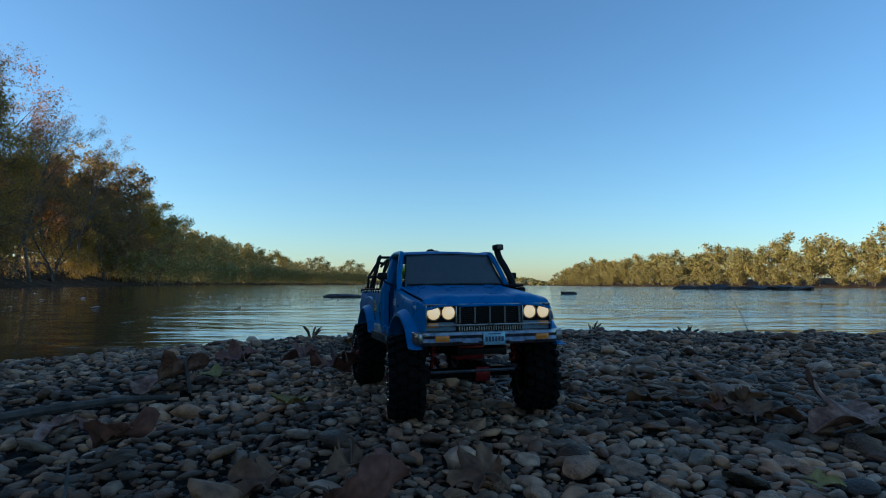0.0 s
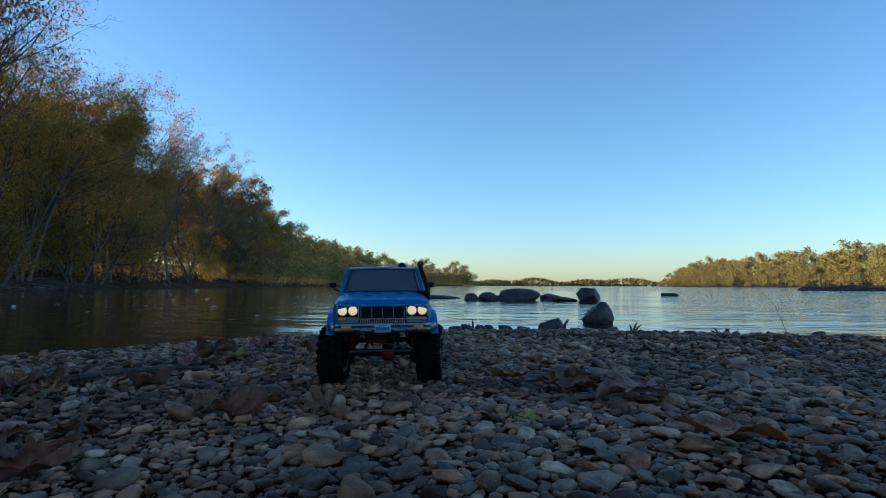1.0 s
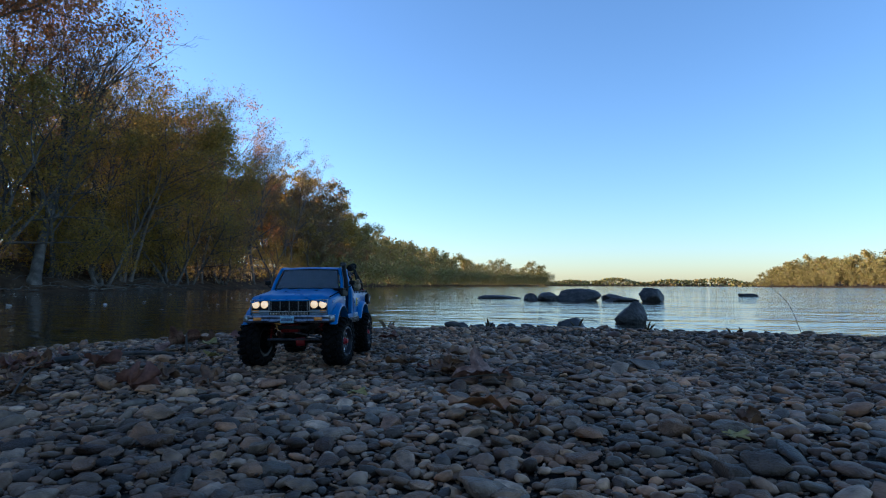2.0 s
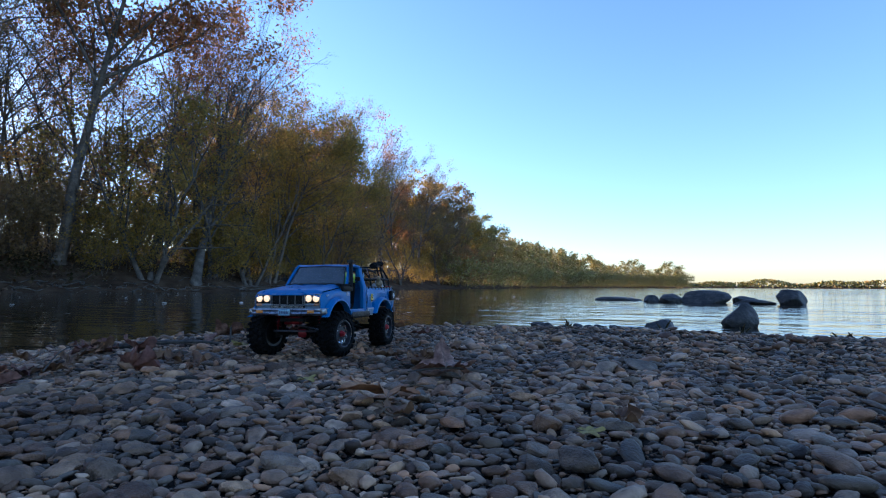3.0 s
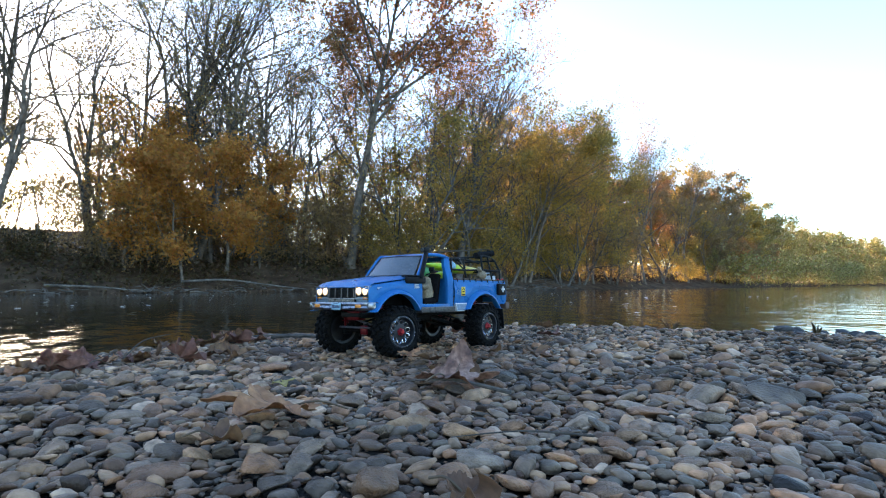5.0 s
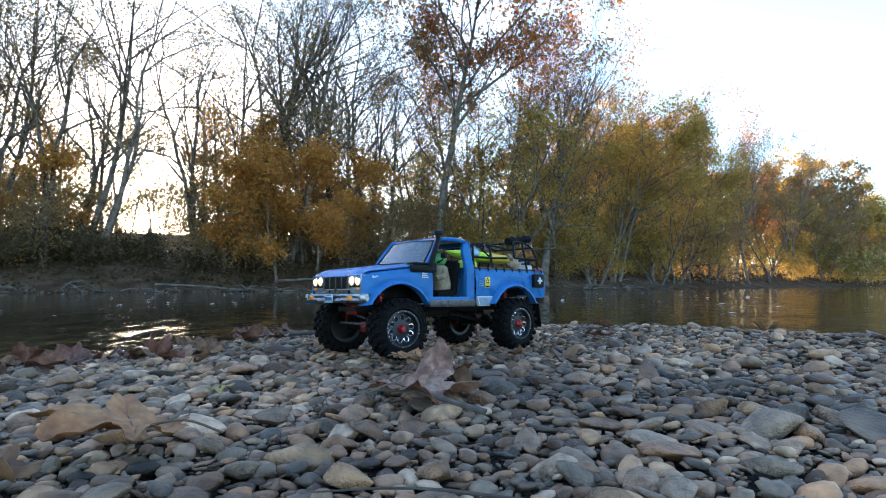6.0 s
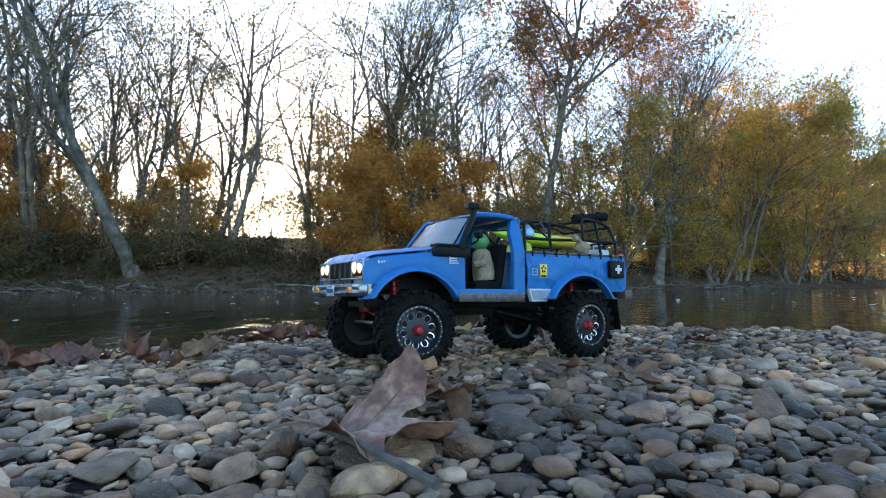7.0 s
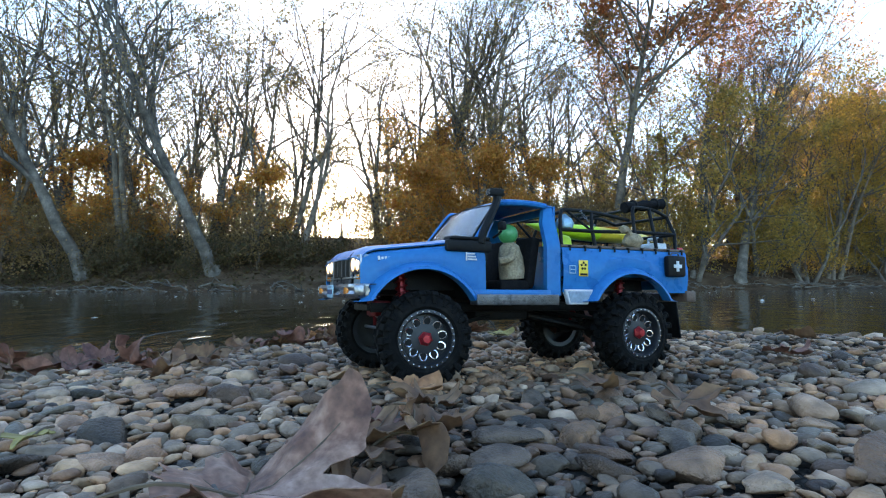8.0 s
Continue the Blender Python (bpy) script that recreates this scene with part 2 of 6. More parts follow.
def sheet(bm, rows):
    """A surface through rows of points, all rows the same length."""
    vs = [[bm.verts.new(q) for q in row] for row in rows]
    for a, c in zip(vs, vs[1:]):
        for k in range(len(a) - 1):
            bm.faces.new((a[k], a[k + 1], c[k + 1], c[k]))
    return bm


def thicken(bm, t):
    """Gives an open surface a thickness."""
    bmesh.ops.recalc_face_normals(bm, faces=bm.faces)
    bmesh.ops.solidify(bm, geom=list(bm.faces), thickness=t)
    return bm


def plate(bm, outline, y0, y1, bevel=0.0):
    """A plate with the outline in x and z, between y0 and y1."""
    f = bm.faces.new([bm.verts.new((x, y0, z)) for x, z in outline])
    ext = bmesh.ops.extrude_face_region(bm, geom=[f])
    vs = [g for g in ext["geom"] if isinstance(g, bmesh.types.BMVert)]
    bmesh.ops.translate(bm, verts=vs, vec=(0, y1 - y0, 0))
    return bm


def lathe(bm, profile, n=24, axis="y", centre=(0, 0, 0), closed=False):
    """Turns a profile of (radius, along) about an axis."""
    rings = []
    for r, h in profile:
        ring = []
        for k in range(n):
            a = 2 * math.pi * k / n
            q = {"y": (r * math.cos(a), h, r * math.sin(a)), "z": (r * math.cos(a), r * math.sin(a), h), "x": (h, r * math.cos(a), r * math.sin(a))}[axis]
            ring.append(bm.verts.new(Vector(q) + Vector(centre)))
        rings.append(ring)
    pairs = list(zip(rings, rings[1:])) + ([(rings[-1], rings[0])] if closed else [])
    for a, c in pairs:
        for k in range(n):
            bm.faces.new((a[k], a[(k + 1) % n], c[(k + 1) % n], c[k]))
    if not closed:
        for ring in (rings[0][::-1], rings[-1]):
            if (ring[0].co - ring[n // 2].co).length > 1e-5:
                bm.faces.new(ring)
    return bm


# ---- the land: a gravel bar in a river, wooded banks round it ----
WATER_Z = -0.12
BAR = np.array([(-1.35, -1.15), (-1.62, -0.57), (-2.1, -0.15), (-2.47, 0.36), (-2.62, 0.8), (-2.62, 1.15), (-2.55, 1.55), (-2.25, 2.05), (-1.9, 2.5),
                (-1.5, 2.85), (-1.1, 3.02), (-0.4, 3.12), (0.4, 3.1), (1.2, 3.0), (2.2, 2.9), (4.0, 2.7), (9, 1.5), (30, -8), (80, -60), (60, -200), (-10, -200),
                (-12, -60), (-6, -14), (-2.0, -4.4), (-1.3, -2.4)])
WEST_LINE = [(-14, -200), (-20, -90), (-25, -40), (-25.5, -15), (-25, 0), (-24.5, 12), (-24.5, 18), (-27, 26), (-32, 36), (-44, 75), (-61, 125), (-80, 195), (-101, 360), (-90, 500)]
WEST = np.array(WEST_LINE + [(-300, 700), (-2500, 900), (-2500, -900), (-14, -900)])
EAST_LINE = [(54, 437), (66, 360), (78, 290), (93, 205), (109, 150), (128, 60), (150, -60), (160, -200)]
EAST = np.array(EAST_LINE + [(200, -900), (2500, -900), (2500, 900), (160, 800), (80, 600)])
NORTH_LINE = [(-420, 860), (-100, 900), (60, 880), (200, 820)]
NORTH = np.array(NORTH_LINE + [(2500, 1000), (2500, 2500), (-2500, 2500), (-2500, 860)])


def inside_distance(px, py, poly):
    """Signed distance to a polygon, positive inside."""
    best = np.full(px.shape, 1e9)
    inside = np.zeros(px.shape, bool)
    for (ax, ay), (cx, cy) in zip(poly, np.roll(poly, -1, axis=0)):
        ex, ey = cx - ax, cy - ay
        t = np.clip(((px - ax) * ex + (py - ay) * ey) / (ex * ex + ey * ey), 0, 1)
        best = np.minimum(best, np.hypot(px - ax - t * ex, py - ay - t * ey))
        if ay != cy:
            crosses = ((ay > py) != (cy > py)) & (px < (cx - ax) * (py - ay) / (cy - ay) + ax)
            inside ^= crosses
    return np.where(inside, best, -best)


def smoothstep(v, a, c):
    t = np.clip((v - a) / (c - a), 0, 1)
    return t * t * (3 - 2 * t)


def waves(px, py, f, seed):
    """Cheap smooth unevenness, about -1 to 1."""
    return (np.sin(px * f * 1.3 + seed) * np.cos(py * f + seed * 2.1) + np.sin((px + py) * f * 0.71 + seed * 3.3) + np.sin((px * 0.6 - py) * f * 1.9 + seed)) / 3


def land_height(px, py):
    px, py = np.asarray(px, float), np.asarray(py, float)
    d = inside_distance(px, py, BAR) + 0.10 * waves(px, py, 2.3, 1.0) + 0.05 * waves(px, py, 7.0, 2.0)
    bar = np.where(d > 0, WATER_Z + 0.115 * smoothstep(d, -0.15, 1.3), WATER_Z + 0.0 + 0.22 * d) + 0.006 * waves(px, py, 5.0, 4.0)
    dw = inside_distance(px, py, WEST) + 0.7 * waves(px, py, 0.35, 5.0)
    west = np.where(dw > 0, WATER_Z + 0.12 * smoothstep(dw, 0, 1.0) + 1.35 * smoothstep(dw, 0.8, 5.0) + 5.0 * smoothstep(dw, 3, 55), WATER_Z + 0.25 * dw)
    west = west + np.where(dw > 0.5, 0.12 * waves(px, py, 0.9, 7.0), 0)
    de = np.maximum(inside_distance(px, py, EAST), inside_distance(px, py, NORTH)) + 3 * waves(px, py, 0.05, 8.0)
    east = np.where(de > 0, WATER_Z + 0.5 * smoothstep(de, 0, 6) + 3.5 * smoothstep(de, 8, 60), WATER_Z + 0.1 * de)
    return np.maximum(np.maximum(np.maximum(bar, west), east), -0.9)


def graded(lo_fine, hi_fine, step, growth, reach):
    inner = list(np.arange(lo_fine, hi_fine + step / 2, step))
    up, s = [inner[-1]], step
    while up[-1] < reach:
        s *= growth
        up.append(up[-1] + s)
    down, s = [inner[0]], step
    while down[-1] > -reach:
        s *= growth
        down.append(down[-1] - s)
    return np.array(down[:0:-1] + inner + up[1:])


xs, ys = graded(-3.6, 2.4, 0.06, 1.09, 2600), graded(-2.2, 4.2, 0.06, 1.09, 2600)
gx, gy = np.meshgrid(xs, ys)
gz = land_height(gx, gy)
idx = np.arange(gx.size).reshape(gx.shape)
quads = np.stack([idx[:-1, :-1], idx[:-1, 1:], idx[1:, 1:], idx[1:, :-1]], -1).reshape(-1, 4)
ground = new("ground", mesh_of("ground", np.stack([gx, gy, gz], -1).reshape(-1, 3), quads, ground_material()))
tagged(ground, "grey river gravel bar with muddy leaf-strewn wooded banks", "ground", kind="structure")
bm = bmesh.new()
sheet(bm, [[(-2600, -2600, WATER_Z), (2600, -2600, WATER_Z)], [(-2600, 2600, WATER_Z), (2600, 2600, WATER_Z)]])
water = part("water", bm, water_material())
tagged(water, "calm brown river water mirroring sky and trees", "river", kind="structure")


# ---- trees ----
class Wood:
    """Collects tapered limbs and leaves as arrays."""

    def __init__(self, seed):
        self.rng = np.random.default_rng(seed)
        self.v, self.f, self.n = [], [], 0
        self.tips = []

    def limb(self, pts, r0, r1, sides):
        pts = np.asarray(pts)
        k = len(pts)
        rad = np.linspace(r0, r1, k)
        d = np.gradient(pts, axis=0)
        d /= np.linalg.norm(d, axis=1)[:, None] + 1e-9
        a = np.where(np.abs(d[:, 2:3]) < 0.9, np.array([[0, 0, 1.0]]), np.array([[1.0, 0, 0]]))
        u = np.cross(d, a)
        u /= np.linalg.norm(u, axis=1)[:, None] + 1e-9
        w = np.cross(d, u)
        ang = np.arange(sides) * 2 * np.pi / sides
        ring = pts[:, None] + rad[:, None, None] * (np.cos(ang)[None, :, None] * u[:, None] + np.sin(ang)[None, :, None] * w[:, None])
        self.v.append(ring.reshape(-1, 3))
        i = np.arange(k - 1)[:, None] * sides
        j = np.arange(sides)[None]
        q = np.stack([i + j, i + (j + 1) % sides, i + sides + (j + 1) % sides, i + sides + j], -1).reshape(-1, 4) + self.n
        self.f.append(q)
        self.n += k * sides

    def grow(self, start, way, length, r, level, spec):
        """A limb and, from it, its branches."""
        rng = self.rng
        segs = ((4, 2, 1) if "lite" in spec else (10, 5, 3, 2, 1))[level]
        pts, d = [np.array(start, float)], np.array(way, float)
        d /= np.linalg.norm(d)
        for s in range(segs):
            d = d + rng.normal(0, spec["crook"] * (0.75 if level == 0 else 1.0), 3) + np.array([0, 0, spec["rise"] * (0.25 if level == 0 else 1)])
            d /= np.linalg.norm(d)
            pts.append(pts[-1] + d * length / segs)
        end = r * (0.10 if level == 0 else 0.25)
        self.limb(pts, r, max(end, 0.004), ((4, 3, 3) if "lite" in spec else (8, 4, 3, 3, 3))[level])
        if level >= spec["levels"]:
            self.tips += pts[1:]
            return
        if level == spec["levels"] - 1:
            self.tips += pts[2:]
        count = spec["branches"][level]
        lo = spec["clear"] if level == 0 else 0.2
        for b in range(count):
            t = lo + (1 - lo) * (b + rng.random()) / count
            t = min(t, 0.99)
            i = int(t * segs)
            at = pts[i] + (pts[i + 1] - pts[i]) * (t * segs - i)
            along = pts[i + 1] - pts[i]
            along /= np.linalg.norm(along)
            side = rng.normal(0, 1, 3)
            side -= along * side.dot(along)
            side /= np.linalg.norm(side) + 1e-9
            open_ = spec["open"] * rng.uniform(0.7, 1.2)
            nd = along * math.cos(open_) + side * math.sin(open_)
            full = 0.45 + 0.62 * math.sin(math.pi * min(1.0, 0.12 + 0.80 * (t - lo) / (1 - lo)))      # a rounded crown
            shrink = spec["ratio"] * (full if level == 0 else 1 - 0.3 * t) * rng.uniform(0.75, 1.2)
            self.grow(at, nd, length * shrink, max(r * (1 - 0.75 * t) * 0.60, 0.007), level + 1, spec)

    def wood_mesh(self, name, mat):
        return mesh_of(name, np.concatenate(self.v), np.concatenate(self.f), mat)

    def leaf_mesh(self, name, mat, count, size, spread, low=0.0, clump=0):
        """Small leaves, one triangle each, strewn about the twigs, in clumps where these are asked for."""
        rng = self.rng
        tips = np.array(self.tips)
        tips = tips[tips[:, 2] > low]
        if clump:
            tips = tips[rng.integers(0, len(tips), max(12, count // clump))]
        c = tips[rng.integers(0, len(tips), count)] + rng.normal(0, spread, (count, 3)) * np.array([1, 1, 0.8])
        a = rng.normal(0, 1, (count, 3))
        a /= np.linalg.norm(a, axis=1)[:, None]
        w = np.cross(a, rng.normal(0, 1, (count, 3)))
        w /= np.linalg.norm(w, axis=1)[:, None]
        s = size * rng.uniform(0.5, 1.35, (count, 1))
        v = np.stack([c + a * s * 1.1, c - a * s * 0.75 + w * s * 0.65, c - a * s * 0.6 - w * s * 0.65], 1).reshape(-1, 3)
        return mesh_of(name, v, np.arange(count * 3).reshape(-1, 3), mat, smooth=False)


def tree_kind(seed, height, lean, spec, bark, leaf, leaves, size, spread, radius, low=0.0, stems=1, splay=0.35, clump=0):
    """The meshes of one kind of tree: trunk with limbs, crown of leaves."""
    w = Wood(seed)
    for s in range(stems):
        a = 2 * math.pi * s / stems + 0.4
        tilt = np.array([lean[0] + (splay * math.cos(a) if stems > 1 else 0), lean[1] + (splay * math.sin(a) if stems > 1 else 0), 1.0])
        w.grow((0.25 * math.cos(a) * (stems > 1), 0.25 * math.sin(a) * (stems > 1), -0.3), tilt, height * w.rng.uniform(0.85, 1.0), radius, 0, spec)
    # root flare
    w.limb([(0, 0, -0.4), (0, 0, 0.05), (0, 0, 0.4)], radius * 1.5, radius * 0.9, 8)
    return w.wood_mesh("trunk", bark), (w.leaf_mesh("crown", leaf, leaves, size, spread, low, clump) if leaves else None)


TALL = dict(levels=4, branches=(12, 5, 3, 2), clear=0.32, open=0.72, ratio=0.46, crook=0.10, rise=0.05)
BARE = dict(levels=4, branches=(8, 5, 3, 2), clear=0.34, open=0.78, ratio=0.44, crook=0.19, rise=0.045)
BUSHY = dict(levels=3, branches=(9, 5, 4), clear=0.15, open=0.85, ratio=0.42, crook=0.14, rise=0.03)
THIN = dict(lite=1, levels=2, branches=(12, 5), clear=0.3, open=0.6, ratio=0.28, crook=0.08, rise=0.06)
FAR = dict(lite=1, levels=2, branches=(10, 4), clear=0.08, open=0.9, ratio=0.48, crook=0.12, rise=0.04)

DISTANT = dict(lite=1, levels=1, branches=(13,), clear=0.05, open=0.95, ratio=0.45, crook=0.10, rise=0.04)

KINDS = {
    "maple": tree_kind(11, 18.5, (0.02, -0.03), dict(TALL, branches=(14, 5, 4, 3), clear=0.42, open=0.62, ratio=0.50), BARK, LEAF_RUST, 44000, 0.10, 0.42, 0.27, 6.5),
    "leaning": tree_kind(12, 15.0, (0.06, -0.34), dict(BARE, branches=(10, 6, 5, 3), clear=0.22, ratio=0.55, open=0.5, crook=0.16), BARK_PALE, LEAF_BROWN, 4500, 0.048, 0.22, 0.30, 5.0),
    "bare": tree_kind(13, 15.5, (0.06, 0.10), BARE, BARK, LEAF_BARE, 6500, 0.05, 0.30, 0.17, 5.0, 2, 0.16),
    "brown": tree_kind(14, 14.0, (-0.03, 0.05), TALL, BARK, LEAF_BROWN, 6000, 0.058, 0.25, 0.20, 3.5, clump=50),
    "rust": tree_kind(21, 13.5, (0.05, 0.02), TALL, BARK, LEAF_RUST, 5600, 0.08, 0.38, 0.20, 3.5, clump=50),
    "willow": tree_kind(15, 8.5, (0.12, 0.0), dict(BUSHY, branches=(8, 4, 3)), BARK_PALE, LEAF_OLIVE, 5600, 0.078, 0.34, 0.13, 0.8, 3, clump=36),
    "olive": tree_kind(16, 11.0, (0.08, 0.06), TALL, BARK, LEAF_OLIVE, 9500, 0.085, 0.4, 0.17, 2.0, clump=50),
    "golden": tree_kind(17, 5.6, (0.05, 0.0), BUSHY, BARK, LEAF_GOLD, 6000, 0.085, 0.28, 0.08, 0.8, clump=40),
    "sapling": tree_kind(18, 6.5, (0.03, 0.03), THIN, BARK, LEAF_BROWN, 900, 0.05, 0.2, 0.05, 2.0),
    "shrub": tree_kind(19, 2.6, (0.1, 0.0), dict(BUSHY, lite=1, levels=2, branches=(9, 6)), BARK, LEAF_BROWN, 1000, 0.065, 0.22, 0.03, 0.2, 3),
    "green_shrub": tree_kind(20, 1.7, (0.1, 0.0), dict(BUSHY, lite=1, levels=2, branches=(9, 6)), BARK, LEAF_GREEN, 1800, 0.075, 0.25, 0.02, 0.1, 3),
    "back_bare": tree_kind(41, 15.0, (0.04, 0.08), dict(BARE, levels=3, branches=(10, 5, 4)), BARK, LEAF_BARE, 4200, 0.052, 0.26, 0.15, 3.0, 2, 0.18),
    "deep_bare": tree_kind(48, 14.5, (0.04, 0.05), dict(THIN, branches=(15, 7), clear=0.28, ratio=0.36, crook=0.14), BARK, LEAF_BARE, 3000, 0.062, 0.35, 0.16, 2.0, 2, 0.16),
    "back_brown": tree_kind(42, 13.5, (-0.04, 0.04), dict(TALL, levels=3, branches=(11, 5, 4)), BARK, LEAF_BROWN, 3200, 0.065, 0.3, 0.18, 1.5, clump=50),
    "back_gold": tree_kind(43, 9.0, (0.04, 0.0), dict(BUSHY, branches=(9, 5, 3)), BARK, LEAF_GOLD, 4500, 0.10, 0.45, 0.12, 0.5, clump=50),
    "back_olive": tree_kind(44, 10.0, (0.06, 0.04), dict(BUSHY, branches=(9, 5, 3)), BARK, LEAF_OLIVE, 4200, 0.10, 0.45, 0.15, 0.5, clump=50),
    "thicket": tree_kind(45, 4.2, (0.05, 0.0), dict(BUSHY, lite=1, levels=2, branches=(10, 7)), BARK, LEAF_OLIVE, 1500, 0.09, 0.32, 0.03, 0.1, 3, clump=30),
    "brown_thicket": tree_kind(46, 4.6, (0.05, 0.0), dict(BUSHY, lite=1, levels=2, branches=(7, 5)), BARK, LEAF_BROWN, 1500, 0.095, 0.42, 0.03, 0.1, 3),
    "edge_brush": tree_kind(47, 4.2, (0.05, 0.0), dict(BUSHY, lite=1, levels=1, branches=(9,)), BARK, LEAF_OLIVE, 950, 0.17, 0.55, 0.03, 0.1, 2),
    "far_olive": tree_kind(31, 13.0, (0.03, 0.03), FAR, BARK, LEAF_OLIVE, 4200, 0.19, 0.50, 0.2, 0.0, clump=75),
    "far_rust": tree_kind(32, 13.0, (0.0, 0.05), FAR, BARK, LEAF_RUST, 4200, 0.19, 0.50, 0.2, 0.0, clump=75),
    "far_brown": tree_kind(33, 13.0, (0.05, 0.0), FAR, BARK, LEAF_BROWN, 4200, 0.19, 0.50, 0.2, 0.0, clump=75),
    "distant_olive": tree_kind(51, 13.0, (0.03, 0.03), DISTANT, BARK, LEAF_OLIVE, 1200, 0.40, 0.85, 0.2, 0.0, clump=36),
    "distant_brown": tree_kind(52, 13.0, (0.0, 0.05), DISTANT, BARK, LEAF_BROWN, 1200, 0.40, 0.85, 0.2, 0.0, clump=36),
    "distant_gold": tree_kind(53, 12.0, (0.05, 0.0), DISTANT, BARK, LEAF_FAR, 1200, 0.40, 0.85, 0.2, 0.0, clump=36),
    "far_gold": tree_kind(34, 12.0, (0.05, 0.0), FAR, BARK, LEAF_FAR, 4200, 0.19, 0.50, 0.2, 0.0, clump=75),
}
LABELS = {
    "maple": ("tall maple with thin rust-red autumn leaves", "tree"),
    "leaning": ("leaning pale-barked tree almost bare of leaves", "tree"),
    "bare": ("tall dark tree nearly bare in autumn", "tree"),
    "brown": ("riverbank tree with thinning brown leaves", "tree"),
    "rust": ("riverbank tree with rusty orange leaves", "tree"),
    "willow": ("many-stemmed willow with olive-yellow leaves over the water", "tree"),
    "olive": ("riverbank tree with olive-green turning leaves", "tree"),
    "golden": ("small maple with dense golden-orange leaves", "tree"),
    "sapling": ("thin bare sapling on the muddy bank", "sapling"),
    "shrub": ("brown leafless undergrowth bush on the bank", "bush"),
    "green_shrub": ("low dull green bush on the muddy bank", "bush"),
    "back_bare": ("thin dark tree nearly bare in autumn", "tree"),
    "deep_bare": ("thin dark tree deep in the wood", "tree"),
    "back_brown": ("woodland tree with thin brown leaves", "tree"),
    "back_gold": ("woodland tree with golden autumn leaves", "tree"),
    "back_olive": ("woodland tree with olive-yellow leaves", "tree"),
    "thicket": ("dense olive-leaved thicket on the riverbank", "bush"),
    "brown_thicket": ("tangled brown thicket on the riverbank", "bush"),
    "far_olive": ("distant bank tree with olive-yellow leaves", "tree"),
    "far_rust": ("distant bank tree with rusty leaves", "tree"),
    "far_brown": ("distant bank tree with brown leaves", "tree"),
    "far_gold": ("distant sunlit tree with golden-green leaves", "tree"),
}
NAMES = {"sapling": "sapling", "shrub": "bush", "green_shrub": "bush", "thicket": "bush", "brown_thicket": "bush"}


def plant(kind, x, y, scale=1.0, turn=0.0, tall=1.0, group="trees on the west bank"):
    wood, leaf = KINDS[kind]
    z = float(land_height(np.array([x]), np.array([y]))[0])
    t = empty(NAMES.get(kind, "tree"), pose(x, y, z, 0, 0, turn) @ Matrix.Diagonal((scale, scale, scale * tall, 1)), *LABELS[kind], group=group)
    new("trunk", wood).parent = t
    if leaf:
        new("crown", leaf).parent = t
    return t


def on_line(line, s):
    """The point s metres along a line, and the way to its left."""
    for (ax, ay), (cx, cy) in zip(line, line[1:]):
        n = math.hypot(cx - ax, cy - ay)
        if s <= n:
            return ax + (cx - ax) * s / n, ay + (cy - ay) * s / n, -(cy - ay) / n, (cx - ax) / n
        s -= n
    return None


tr = random.Random(5)
# the trees that stand out, each at its own place
plant("maple", -29.0, 12.0, 1.02, 20)
plant("leaning", -28.3, -7.9, 1.05, 0)
plant("leaning", -28.2, -13.7, 1.05, -12)
plant("leaning", -30.5, 1.6, 1.05, 175)
for i, (x, y) in enumerate([(-29.5, -4.2), (-31.5, -9.0), (-30.5, -15.5), (-33.0, -12.5), (-34.5, -17.5), (-29.8, -18.5), (-35.0, -6.0), (-32.5, 0.2), (-31.8, 9.6), (-33.5, 4.0)]):
    plant("bare", x, y, 0.86 + 0.04 * (i % 5), 67 * i)
plant("bare", -30.0, 4.2, 1.05, 0)
plant("bare", -30.5, 5.0, 1.0, 70)
plant("bare", -31.5, 7.5, 0.95, 200)
plant("golden", -27.2, 3.4, 1.0, 30)
plant("golden", -28.0, 5.4, 1.0, 140)
plant("golden", -28.8, 1.2, 1.0, 230)
plant("golden", -30.6, 7.6, 0.9, 75)
plant("golden", -31.0, -10.5, 0.95, 20)
plant("golden", -30.2, -13.2, 0.9, 120)
plant("golden", -32.0, -7.2, 0.85, 200)
plant("golden", -33.0, -16.0, 1.0, 300)
plant("back_gold", -34.0, 2.6, 0.85, 0)
plant("back_gold", -37.5, -8.6, 0.9, 120)
plant("back_gold", -41.0, 1.8, 1.0, 220)
plant("back_olive", -38.5, 3.0, 0.9, 40)
plant("back_olive", -43.0, -5.0, 1.0, 140)
plant("willow", -26.6, 15.0, 1.0, 0)
plant("willow", -27.2, 18.5, 0.95, 80)
plant("willow", -27.5, 21.5, 0.9, 170)
plant("willow", -29.3, 16.4, 1.0, 120)
plant("olive", -28.6, 24.2, 0.85, 40)
plant("olive", -32.0, 27.5, 0.78, 100)
plant("rust", -31.0, 17.5, 0.9, 60)
plant("bare", -28.5, 22.0, 0.78, 30)
plant("leaning", -26.0, 17.0, 0.86, 178)
plant("brown", -31.2, 29.3, 0.82, 50)
plant("rust", -30.2, 19.8, 0.85, 210)
